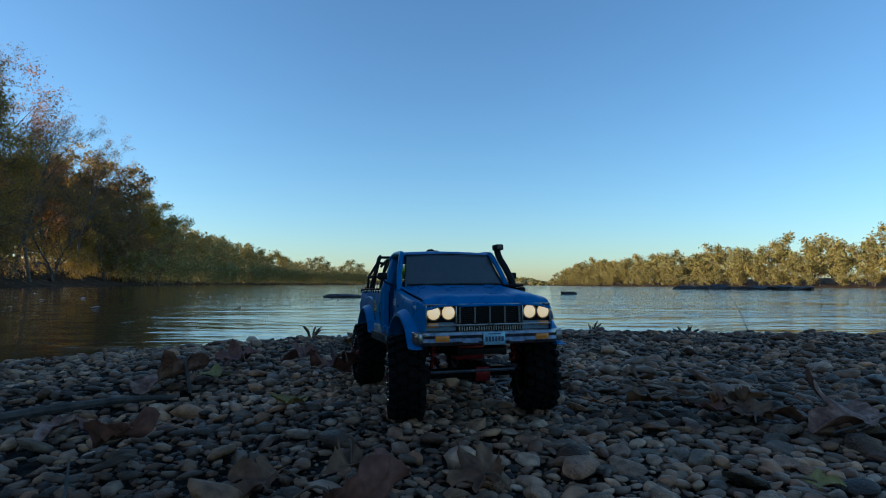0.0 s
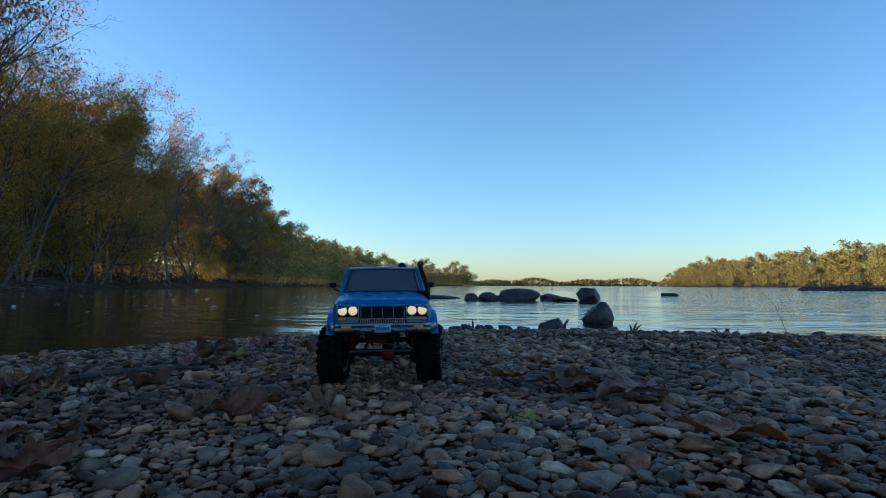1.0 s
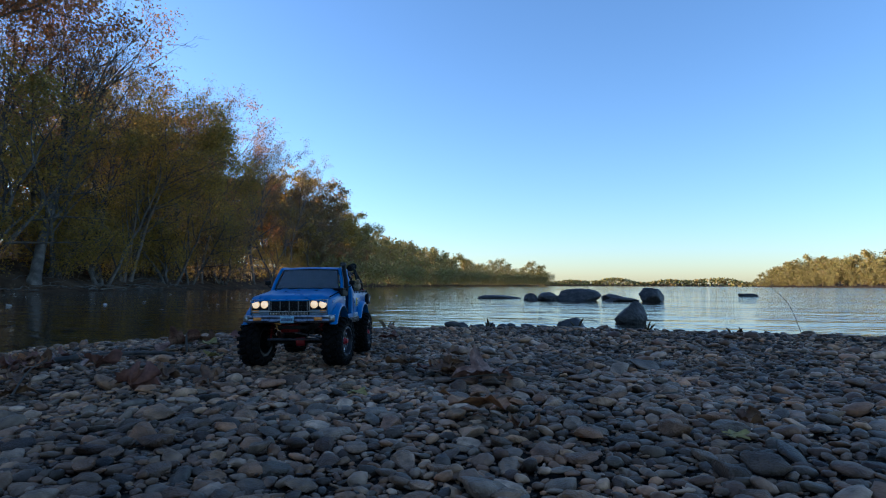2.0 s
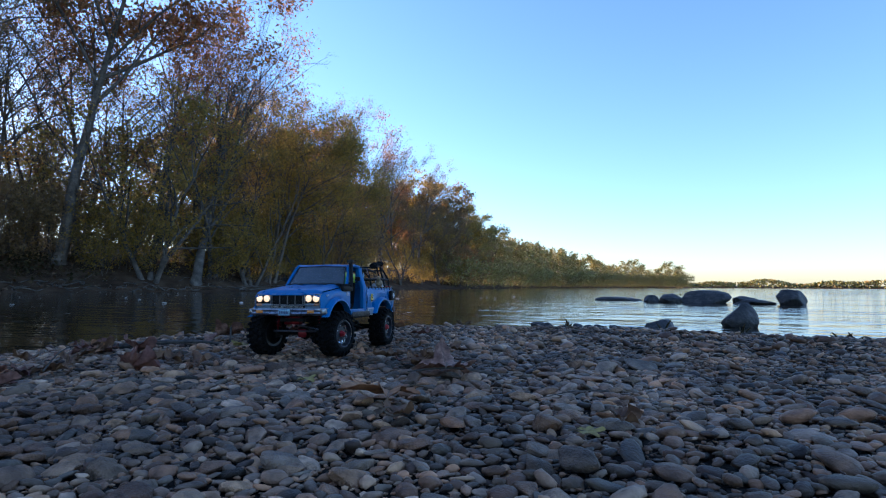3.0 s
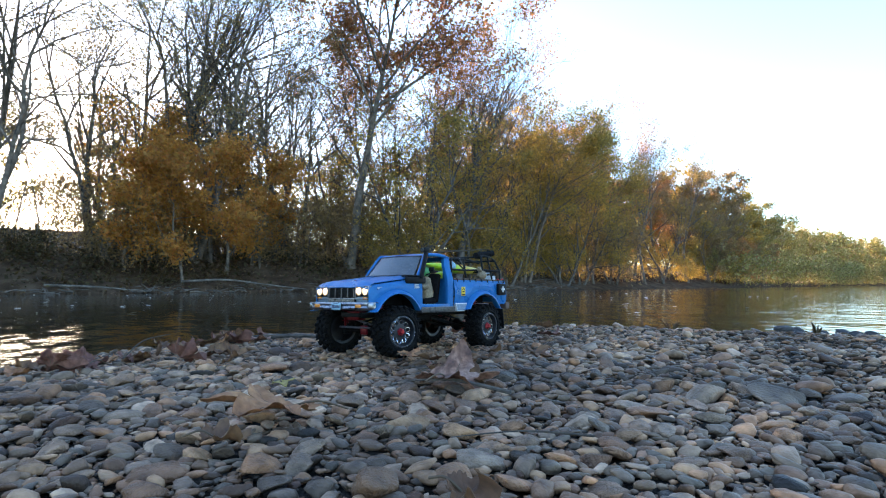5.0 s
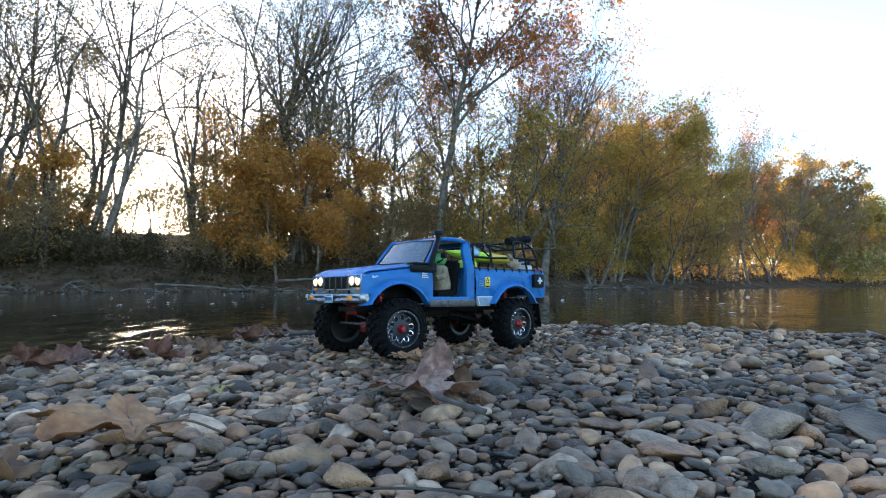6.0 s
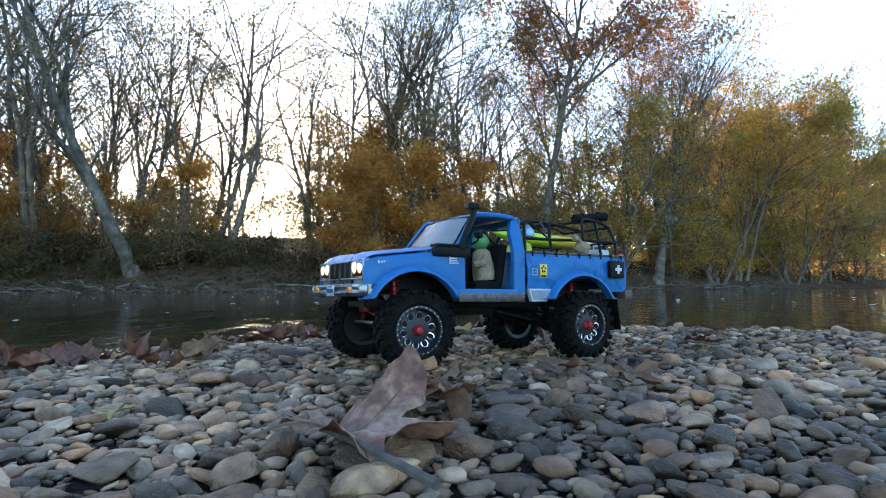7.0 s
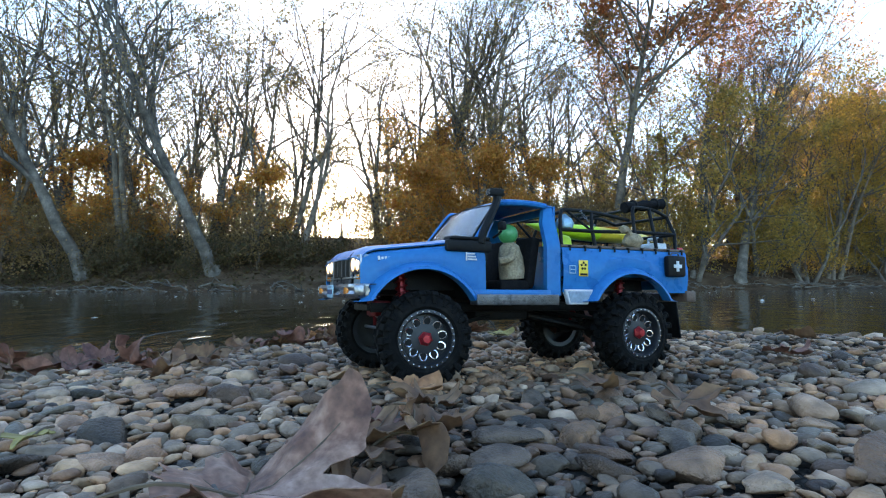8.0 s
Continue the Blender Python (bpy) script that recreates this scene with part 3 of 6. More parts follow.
# where the bank bends away upstream
for i, (kind, x, y, size) in enumerate([
        ("bare", -28.5, 23.5, 0.80), ("olive", -30.0, 25.5, 1.0), ("willow", -29.5, 28.0, 0.9), ("olive", -32.0, 29.0, 1.05), ("willow", -31.5, 31.5, 0.95),
        ("rust", -34.0, 32.5, 0.90), ("olive", -33.5, 35.0, 0.95), ("rust", -36.0, 37.0, 0.95), ("willow", -35.0, 39.0, 0.9), ("rust", -37.5, 42.0, 1.0),
        ("brown", -36.5, 45.0, 0.95), ("rust", -39.5, 47.0, 1.0), ("willow", -38.5, 50.0, 1.0), ("rust", -41.0, 53.0, 0.98), ("brown", -40.5, 57.0, 0.95),
        ("brown", -43.5, 60.0, 0.90), ("bare", -42.5, 64.0, 0.70), ("bare", -45.5, 67.0, 0.70), ("brown", -46.0, 72.0, 0.75)]):
    plant(kind, x, y, size * 0.9, 77 * i)
for i in range(30):
    q = on_line(WEST_LINE[7:], tr.uniform(0, 55))
    plant("thicket", q[0] + q[2] * tr.uniform(1.5, 6), q[1] + q[3] * tr.uniform(1.5, 6), tr.uniform(0.6, 1.0), tr.uniform(0, 360), group="bushes on the west bank")
for i in range(16):
    plant("brown_thicket", tr.uniform(-42, -34), tr.uniform(27, 44), tr.uniform(0.9, 1.3), tr.uniform(0, 360), group="bushes on the west bank")
plant("golden", -30.0, -17.0, 1.0, 50)
plant("golden", -29.4, -19.5, 0.9, 190)
plant("golden", -29.6, 2.3, 1.0, 310)
plant("golden", -29.4, 6.9, 0.95, 260)
plant("back_gold", -31.0, 2.6, 0.8, 80)


def sunward(x, y):
    """Whether a place lies in the gap through which the low sun shines."""
    return abs(y - (0.3 + 0.084 * x)) < 2.1


# the near wood behind them, in rows
NEAR_BANK = [(-25, -42), (-25.5, -15), (-25, 0), (-24.5, 18), (-27, 26), (-32, 36)]
for row, (back, gap) in enumerate([(4.0, 3.2), (8, 3.4), (13, 4.2), (20, 5.0), (30, 6.5)]):
    s = 0.0
    while True:
        s += gap * tr.uniform(0.7, 1.3)
        q = on_line(NEAR_BANK, s)
        if not q:
            break
        x, y = q[0] + q[2] * back + tr.uniform(-1.2, 1.2), q[1] + q[3] * back + tr.uniform(-1.2, 1.2)
        if row == 0 and -1 < y < 20 or sunward(x, y):
            continue
        size = tr.uniform(0.8, 1.1)
        if y > 13:
            kind = tr.choice(["olive", "rust", "brown", "willow"] if row < 1 else ["back_olive", "back_brown", "rust", "back_bare", "back_brown"])
            size *= 0.94 - 0.008 * max(0, y - 17)
        else:
            kind = tr.choice(["bare", "brown", "bare", "sapling"] if row < 1 else (["back_bare", "back_bare", "back_brown", "back_brown", "back_bare"] if row < 2 else ["deep_bare", "deep_bare", "back_brown"]))
        plant(kind, x, y, size, tr.uniform(0, 360))
for i in range(46):
    x, y = -28.0 - tr.uniform(0, 4.5), tr.uniform(-34, 13)
    if sunward(x, y):
        continue
    plant("brown_thicket", x, y, tr.uniform(0.45, 0.8), tr.uniform(0, 360), group="bushes on the west bank")
for i in range(20):      # the tangle deep in the wood
    y = tr.uniform(-40, 12)
    if y < -7 or y > 0:
        plant("brown_thicket", -36.0 - tr.uniform(0, 18), y, tr.uniform(0.8, 1.2), tr.uniform(0, 360), group="bushes on the west bank")
# saplings and brush along the top of the bank
for i in range(40):
    y = tr.uniform(-30, 30)
    plant("sapling", -29 - tr.uniform(0, 7) - max(0, y - 20) * 0.5, y, tr.uniform(0.6, 1.1), tr.uniform(0, 360))
for i in range(50):
    y = tr.uniform(-32, 16)
    plant("shrub", -28.6 - tr.uniform(0, 6), y, tr.uniform(0.6, 1.2), tr.uniform(0, 360), group="bushes on the west bank")
for i in range(54):
    y = tr.uniform(-40, 36)
    back = tr.uniform(6.5, 24)
    if sunward(-25 - back, y):
        continue
    plant("brown_thicket", -25 - back - max(0, y - 20) * 0.6, y, tr.uniform(0.7, 1.15), tr.uniform(0, 360), group="bushes on the west bank")
for i in range(34):
    y = tr.uniform(12.5, 36)
    plant("thicket", -26.2 - tr.uniform(0, 4) - max(0, y - 19) * 0.5, y, tr.uniform(0.5, 0.85), tr.uniform(0, 360), group="bushes on the west bank")
for i in range(16):
    y = tr.uniform(-16, -1)
    plant("green_shrub", -28.0 - tr.uniform(0, 3.0), y, tr.uniform(0.6, 1.1), tr.uniform(0, 360), group="bushes on the west bank")


def wood_of(name, places, label):
    """Many distant trees as one mesh: leaves of all of them, and their trunks."""
    out = []
    for slot, piece in ((0, 1), (1, 0)):
        vs, fs, n = [], [], 0
        cache = {}
        for kind, x, y, z, size, tall, turn in places:
            if kind not in cache:
                me = KINDS[kind][piece]
                v = np.empty(len(me.vertices) * 3, np.float32)
                me.vertices.foreach_get("co", v)
                f = np.empty(len(me.loops), np.int32)
                me.loops.foreach_get("vertex_index", f)
                cache[kind] = v.reshape(-1, 3), (f.reshape(-1, 3) if piece else f.reshape(-1, 4)[:, [0, 1, 2, 0, 2, 3]].reshape(-1, 3))
            v, f = cache[kind]
            c, s = math.cos(turn), math.sin(turn)
            vs.append(v @ np.array([[c, s, 0], [-s, c, 0], [0, 0, tall]]) * size + np.array([x, y, z]))
            fs.append(f + n)
            n += len(v)
        out.append((np.concatenate(vs), np.concatenate(fs)))
    (lv, lf), (tv, tf) = out
    me = mesh_of(name, np.concatenate([lv, tv]), np.concatenate([lf, tf + len(lv)]), LEAF_FAR, smooth=False)
    me.materials.append(BARK)
    me.polygons.foreach_set("material_index", np.repeat([0, 1], [len(lf), len(tf)]).astype(np.int32))
    return tagged(new(name, me), label, "wood", kind="stuff")


# the bank as it runs away upstream: single trees first, then a wood
s, places = 0.0, []
while True:
    s += tr.uniform(3.2, 5.2) * (1 + s / 260)
    q = on_line(WEST_LINE[8:], s)
    if not q:
        break
    for back in (2.5, 6, 12) + ((17, 23) if s < 70 else ()):
        if back > 10 and s > 250 or back < 10 and s < 30:
            continue
        for k in range(2 if back < 3 else 0):      # brush at the water's edge
            x, y = q[0] + q[2] * tr.uniform(0.8, 3) + tr.uniform(-2, 2), q[1] + q[3] * tr.uniform(0.8, 3) + tr.uniform(-2, 2)
            places.append(("edge_brush", x, y, float(land_height(np.array([x]), np.array([y]))[0]), tr.uniform(0.7, 1.0) * (1 + s / 250), 1.0, tr.uniform(0, 6.28)))
        kind = tr.choice(["far_olive", "far_rust", "far_brown", "far_rust", "far_brown"])
        x, y = q[0] + q[2] * back + tr.uniform(-2, 2), q[1] + q[3] * back + tr.uniform(-2, 2)
        size = tr.uniform(0.76, 1.14) * (0.45 if back < 3 else 0.93 if s < 60 else 0.82)
        if s < 60:
            plant(kind, x, y, size, tr.uniform(0, 360), group="trees upstream")
        else:
            z = float(land_height(np.array([x]), np.array([y]))[0])
            if s > 110:
                kind = tr.choice(["distant_olive", "distant_brown", "distant_gold"])
            places.append((kind, x, y, z, size * (1 + s / 1200), 1.0, tr.uniform(0, 6.28)))
wood_of("upstream_wood", places, "autumn wood of brown and olive trees upstream")
# the sunlit wood across the river
s, places = 0.0, []
while True:
    s += tr.uniform(4.5, 7.0)
    q = on_line(EAST_LINE[:6], s)
    if not q:
        break
    for back in (5.5, 9, 15, 27):
        x, y = q[0] + q[2] * back + tr.uniform(-3, 3), q[1] + q[3] * back + tr.uniform(-3, 3)
        z = float(land_height(np.array([x]), np.array([y]))[0]) + 0.12 * max(0, back - 12)
        places.append((tr.choice(["distant_gold", "distant_gold", "distant_olive", "distant_brown"]), x, y, z, tr.uniform(0.8, 1.15) * (0.4 if back < 6 else 0.65 if back < 10 else 1), 1.0, tr.uniform(0, 6.28)))
wood_of("east_wood", places, "sunlit golden and olive wood across the river")


def far_wood(name, line, count, depth, height, mat, label):
    """A wood so far off that no tree can be told apart: clumps of leaves with an uneven top."""
    rng = np.random.default_rng(len(name))
    total = sum(math.hypot(c[0] - a[0], c[1] - a[1]) for a, c in zip(line, line[1:]))
    pts = []
    for i in range(count):
        q = on_line(line, total * rng.random() * 0.999)
        back = depth * rng.random()
        h = height * (0.7 + 0.3 * math.sin(q[0] * 0.07) * math.cos(q[0] * 0.021 + 1)) * rng.random() ** 0.6
        pts.append((q[0] - q[2] * back, q[1] - q[3] * back, h))
    c = np.array(pts)
    a = rng.normal(0, 1, c.shape)
    w = np.cross(a, rng.normal(0, 1, c.shape))
    a, w = (k / np.linalg.norm(k, axis=1)[:, None] for k in (a, w))
    s = 1.3 * rng.uniform(0.6, 1.4, (count, 1))
    v = np.stack([c - a * s, c + w * s, c + a * s, c - w * s], 1).reshape(-1, 3)
    ob = new(name, mesh_of(name, v, np.arange(count)[:, None] * 4 + np.array([[0, 1, 2, 3]]), mat, smooth=False))
    return tagged(ob, label, "wood", kind="stuff")


far_wood("far_wood", [(200, 820), (60, 880), (-100, 900), (-420, 860)], 9000, 30, 13, LEAF_FAR, "distant line of low autumn woods upstream")


# ---- river stones ----
def stone_shape(seed, sub):
    """A flattened, rounded river stone of about unit length."""
    rng = random.Random(seed)
    bm = bmesh.new()
    bmesh.ops.create_icosphere(bm, subdivisions=sub, radius=0.5)
    sx, sy, sz = 1.0, rng.uniform(0.6, 0.95), rng.uniform(0.23, 0.45)
    off = Vector((rng.uniform(0, 50), rng.uniform(0, 50), rng.uniform(0, 50)))
    cuts = [(Vector((rng.gauss(0, 1), rng.gauss(0, 1), rng.gauss(0, 0.7))).normalized(), rng.uniform(0.27, 0.42)) for k in range(rng.choice((3, 5, 7, 9)))]
    for v in bm.verts:
        p = v.co.copy()
        p *= 1 + 0.34 * (noise.noise(p * 2.0 + off)) + 0.12 * noise.noise(p * 5.0 + off) + 0.04 * noise.noise(p * 12 + off)
        for nrm, dist in cuts:      # worn-down flat sides
            over = p.dot(nrm) - dist
            if over > 0:
                p -= nrm * over * 0.94
        v.co = Vector((p.x * sx, p.y * sy, p.z * sz))
    return bm


def arrays_of(bm):
    bm.verts.ensure_lookup_table()
    v = np.array([p.co[:] for p in bm.verts])
    f = np.array([[p.index for p in q.verts] for q in bm.faces])
    bm.free()
    return v, f


FINE = [arrays_of(stone_shape(100 + i, 3)) for i in range(16)]
COARSE = [arrays_of(stone_shape(200 + i, 2)) for i in range(16)]
ROUGH = [arrays_of(stone_shape(300 + i, 1)) for i in range(12)]
stone_rng = np.random.default_rng(3)


def in_walk(x, y):
    """West, north and north-east of the walk, where the stones lie closest."""
    return y > (-0.62 + 0.62 * (x + 1.2) if x < -1.2 else max(-0.62, 1.2 * x - 1.0))


CELL = 0.003


def scatter(x0, x1, y0, y1, size_lo, size_hi, tries, taken, fill, everywhere=False, thin=True):
    """Throws stones at a stretch, leaving out those that would lie too much on others; taken marks the covered ground."""
    out = []
    n, m = taken.shape
    for x, y, u in zip(stone_rng.uniform(x0, x1, tries), stone_rng.uniform(y0, y1, tries), stone_rng.random(tries)):
        if not (everywhere or in_walk(x, y)):
            continue
        s = size_lo + (size_hi - size_lo) * u ** 2.0
        if thin and s < 0.07 and (u * 7919) % 1 < math.hypot(x + 0.25, y - 0.2) / 1.3 - 0.6:      # thinning out away from the walk
            continue
        if s > 0.045 and (x + 0.8) ** 2 + (y - 0.65) ** 2 < 0.3 ** 2:      # no large stone where the truck stands
            continue
        if s > 0.058 and (x - 0.15) ** 2 + (y - 0.1) ** 2 < 0.6 ** 2:
            continue
        i, j, r = int((x + 3.6) / CELL), int((y + 3.6) / CELL), int(fill * s * 0.42 / CELL)
        if i < r or j < r or i >= n - r or j >= m - r:
            continue
        spot = taken[i - r:i + r + 1, j - r:j + r + 1]
        if spot.any():
            continue
        r = int(s * 0.29 / CELL)
        taken[max(0, i - r):i + r + 1, max(0, j - r):j + r + 1] = True
        out.append((x, y, s))
    return out


def stone_pose(x, y, s, z):
    """A stone bedded in the gravel, tilted a little."""
    a, c, d = stone_rng.normal(0, 0.2), stone_rng.normal(0, 0.2), stone_rng.uniform(0, 6.283)
    lift = s * stone_rng.uniform(0.05, 0.2) + 0.005 * stone_rng.random()
    return Matrix.LocRotScale((x, y, z + lift), Euler((a, c, d)), (s, s * stone_rng.uniform(0.85, 1.1), s * stone_rng.uniform(0.75, 1.25)))


def heap(name, stones, shapes, label):
    """Many stones in one mesh."""
    zs = land_height(np.array([q[0] for q in stones]), np.array([q[1] for q in stones]))
    vs, fs, n = [], [], 0
    for (x, y, s), z in zip(stones, zs):
        v, f = shapes[stone_rng.integers(len(shapes))]
        m = np.array(stone_pose(x, y, s, float(z)))
        vs.append(v @ m[:3, :3].T + m[:3, 3])
        fs.append(f + n)
        n += len(v)
    ob = new(name, mesh_of(name, np.concatenate(vs), np.concatenate(fs), STONE_LOOSE))
    return tagged(ob, label, "gravel", kind="stuff")


taken = np.zeros((int(7.9 / CELL), int(7.7 / CELL)), bool)
slabs = scatter(-2.6, 1.2, -1.4, 2.6, 0.06, 0.09, 45, taken, 1.3)
big = scatter(-2.3, 1.3, -1.4, 2.1, 0.032, 0.060, 4000, taken, 0.85)
medium = scatter(-2.3, 1.3, -1.4, 2.1, 0.018, 0.040, 80000, taken, 0.62)
small = scatter(-1.8, 0.9, -0.8, 1.7, 0.008, 0.020, 20000, taken, 0.42)
grit = scatter(-1.2, 0.5, -0.62, 1.15, 0.005, 0.009, 12000, taken, 0.3)
medium += scatter(-1.2, 0.45, -0.62, 1.1, 0.015, 0.032, 26000, taken, 0.5)
small += scatter(-1.2, 0.45, -0.62, 1.1, 0.007, 0.016, 34000, taken, 0.32)
outer = scatter(-3.5, 3.4, -1.9, 3.9, 0.033, 0.075, 9000, taken, 0.85, False, False) + scatter(-3.5, 3.4, -1.9, 3.9, 0.018, 0.036, 26000, taken, 0.62, False, False)
outer += scatter(-3.5, 4.2, -3.5, 3.9, 0.03, 0.080, 9000, taken, 0.75, True, False)
near = [q for q in slabs + big + medium if -0.75 < q[0] < 0.15 and -0.25 < q[1] < 0.85]
near.sort(key=lambda q: -q[2])
pieces, rest = near[:300], set(near[300:])
closer = [q for q in medium + big + slabs if q in rest]
mid = [q for q in medium + big + slabs if q not in rest and q not in set(pieces)]
fine_spot = lambda q: q[2] > 0.036 * math.hypot(q[0] - 0.1, q[1])
heap("river_stones", closer, COARSE, "rounded grey and tan river stones lying close together")
heap("river_stones", [q for q in mid if fine_spot(q)], COARSE, "rounded grey and tan river stones lying close together")
heap("river_stones", [q for q in mid if not fine_spot(q)], ROUGH, "small grey and tan river stones lying close together")
heap("pebbles", small + grit, ROUGH, "small mixed pebbles between the river stones")
heap("river_stones", outer, ROUGH, "rounded grey and tan river stones of the open bar")
piece_meshes = []
for v, f in FINE:
    piece_meshes.append(mesh_of("stone", v, f, STONE_PIECE))
for x, y, s in pieces:
    ob = new("stone", piece_meshes[stone_rng.integers(len(piece_meshes))])
    ob.matrix_world = stone_pose(x, y, s, float(land_height(np.array([x]), np.array([y]))[0]))
    ob.parent = ground


# ---- the toy truck ----
BLUE = material("blue_paint", [(0.0008, 0.098, 0.27), (0.001, 0.122, 0.32), (0.002, 0.132, 0.325)], 0.30, scale=40, grain=0.08, bump=0.0002, coat=0.0, rough_var=0.12, spec=0.16)
DARK = material("black_plastic", [(0.002, 0.002, 0.0022), (0.004, 0.004, 0.0042), (0.008, 0.0075, 0.007)], 0.55, scale=60, grain=0.3, bump=0.0006, spec=0.15)
RUBBER = material("tyre_rubber", [(0.002, 0.002, 0.002), (0.004, 0.0039, 0.0038), (0.011, 0.0095, 0.008)], 0.8, scale=70, grain=0.35, bump=0.001, spec=0.1)
CHROME = material("chrome", [(0.16, 0.17, 0.19), (0.30, 0.31, 0.33)], 0.3, 1.0, scale=90, grain=0.15)
BRIGHT = material("bright_metal", [(0.5, 0.5, 0.52), (0.7, 0.7, 0.72)], 0.25, 1.0, scale=90, grain=0.15)
HUB_RED = material("red_hub_metal", [(0.25, 0.012, 0.016), (0.36, 0.02, 0.026)], 0.35, 0.5, scale=80, grain=0.2)
STEEL = material("worn_steel", [(0.065, 0.065, 0.068), (0.120, 0.120, 0.122), (0.090, 0.085, 0.080)], 0.45, 0.9, scale=80, grain=0.25, bump=0.0004)
RED = material("red_anodised_metal", [(0.11, 0.004, 0.007), (0.19, 0.008, 0.012)], 0.35, 0.6, scale=80, grain=0.2)
AMBER = material("amber_lens", [(0.55, 0.16, 0.02), (0.7, 0.22, 0.03)], 0.25, scale=80)
RED_LENS = material("red_lens", [(0.35, 0.01, 0.01), (0.45, 0.02, 0.02)], 0.2, scale=80)
LAMP_LIT = material("lit_headlamp", [(0.9, 0.85, 0.7), (0.95, 0.9, 0.78)], 0.3, scale=90, emit=((1.0, 0.66, 0.24), 0.3))
WHITE = material("white_plastic", [(0.40, 0.42, 0.44), (0.5, 0.52, 0.53)], 0.5, scale=80, grain=0.1)
LIME = material("lime_plastic", [(0.42, 0.62, 0.02), (0.5, 0.7, 0.03)], 0.45, scale=50, grain=0.1)
YELLOW = material("yellow_plastic", [(0.62, 0.42, 0.03), (0.7, 0.5, 0.04)], 0.42, scale=50, grain=0.1)
ORANGE = material("orange_plastic", [(0.5, 0.16, 0.02), (0.55, 0.2, 0.03)], 0.45, scale=50, grain=0.1)
CANVAS = material("tan_canvas", [(0.180, 0.128, 0.076), (0.245, 0.179, 0.108), (0.302, 0.230, 0.146)], 0.95, scale=90, grain=0.3, bump=0.001)
DARK_CLOTH = material("dark_cloth", [(0.004, 0.004, 0.0045), (0.011, 0.010, 0.010)], 0.95, scale=120, grain=0.3, bump=0.001, spec=0.1)
PALE_BLUE = material("pale_blue_metal", [(0.16, 0.32, 0.42), (0.24, 0.42, 0.52)], 0.4, 0.3, scale=80, grain=0.2)
GREEN = material("green_plastic", [(0.03, 0.20, 0.06), (0.05, 0.28, 0.09)], 0.4, scale=60, grain=0.15)
BROWN_TRIM = material("brown_trim", [(0.06, 0.035, 0.025), (0.11, 0.065, 0.045)], 0.6, scale=90, grain=0.25)
RIM = material("dark_rim_metal", [(0.004, 0.005, 0.007), (0.010, 0.012, 0.016)], 0.45, 0.2, scale=90, grain=0.2)
MARKS = material("dark_blue_marks", [(0.02, 0.035, 0.08), (0.03, 0.05, 0.11)], 0.5, scale=90)
SLATE = material("grey_blue_plastic", [(0.12, 0.18, 0.24), (0.18, 0.25, 0.32)], 0.5, scale=60, grain=0.15)


def glass_material(name, tint, rough=0.03):
    m = bpy.data.materials.new(name)
    m.use_nodes = True
    n, l = m.node_tree.nodes, m.node_tree.links
    gloss, clear, mix, fr = (n.new("ShaderNodeBsdf" + "Glossy"), n.new("ShaderNodeBsdfTransparent"), n.new("ShaderNodeMixShader"), n.new("ShaderNodeFresnel"))
    gloss.inputs["Roughness"].default_value = rough
    clear.inputs["Color"].default_value = (*tint, 1)
    fr.inputs["IOR"].default_value = 1.7
    l.new(fr.outputs[0], mix.inputs[0])
    l.new(clear.outputs[0], mix.inputs[1])
    l.new(gloss.outputs[0], mix.inputs[2])
    sky_sheen, dull = n.new("ShaderNodeBsdfDiffuse"), n.new("ShaderNodeMixShader")      # scuffed clear plastic; its pale blue also stands in for reflected sky
    sky_sheen.inputs["Color"].default_value = (0.5, 0.6, 0.68, 1)
    dull.inputs[0].default_value = 0.03
    l.new(mix.outputs[0], dull.inputs[1])
    l.new(sky_sheen.outputs[0], dull.inputs[2])
    l.new(dull.outputs[0], n["Material Output"].inputs["Surface"])
    return m


GLASS = glass_material("windscreen_glass", (0.90, 0.94, 0.96))

TRUCK = pose(-0.800, 0.650, 0.0035, 0.6, -0.8, -71)     # on the gravel, nose to the south
truck = empty("toy_truck", TRUCK, "blue radio-controlled toy pickup truck on river gravel, headlamps lit", "toy truck")
AX, TRACK, R = 0.156, 0.093, 0.055                          # axles before and behind the middle, half track, tyre radius
HALF = 0.092


def arch_edge(x, base):
    """Height of a wing's lower edge over the wheel opening."""
    edge = base
    for c in (AX, -AX):
        if abs(x - c) < 0.0755:
            edge = max(edge, 0.060 + math.sqrt(0.0755 ** 2 - (x - c) ** 2))
    return edge


def steps(a, c, n):
    return [a + (c - a) * i / n for i in range(n + 1)]


def hood_top(x):
    t = (x - 0.084) / (0.228 - 0.084)
    return 0.1705 - 0.017 * t - 0.004 * max(0, t - 0.9) * 10


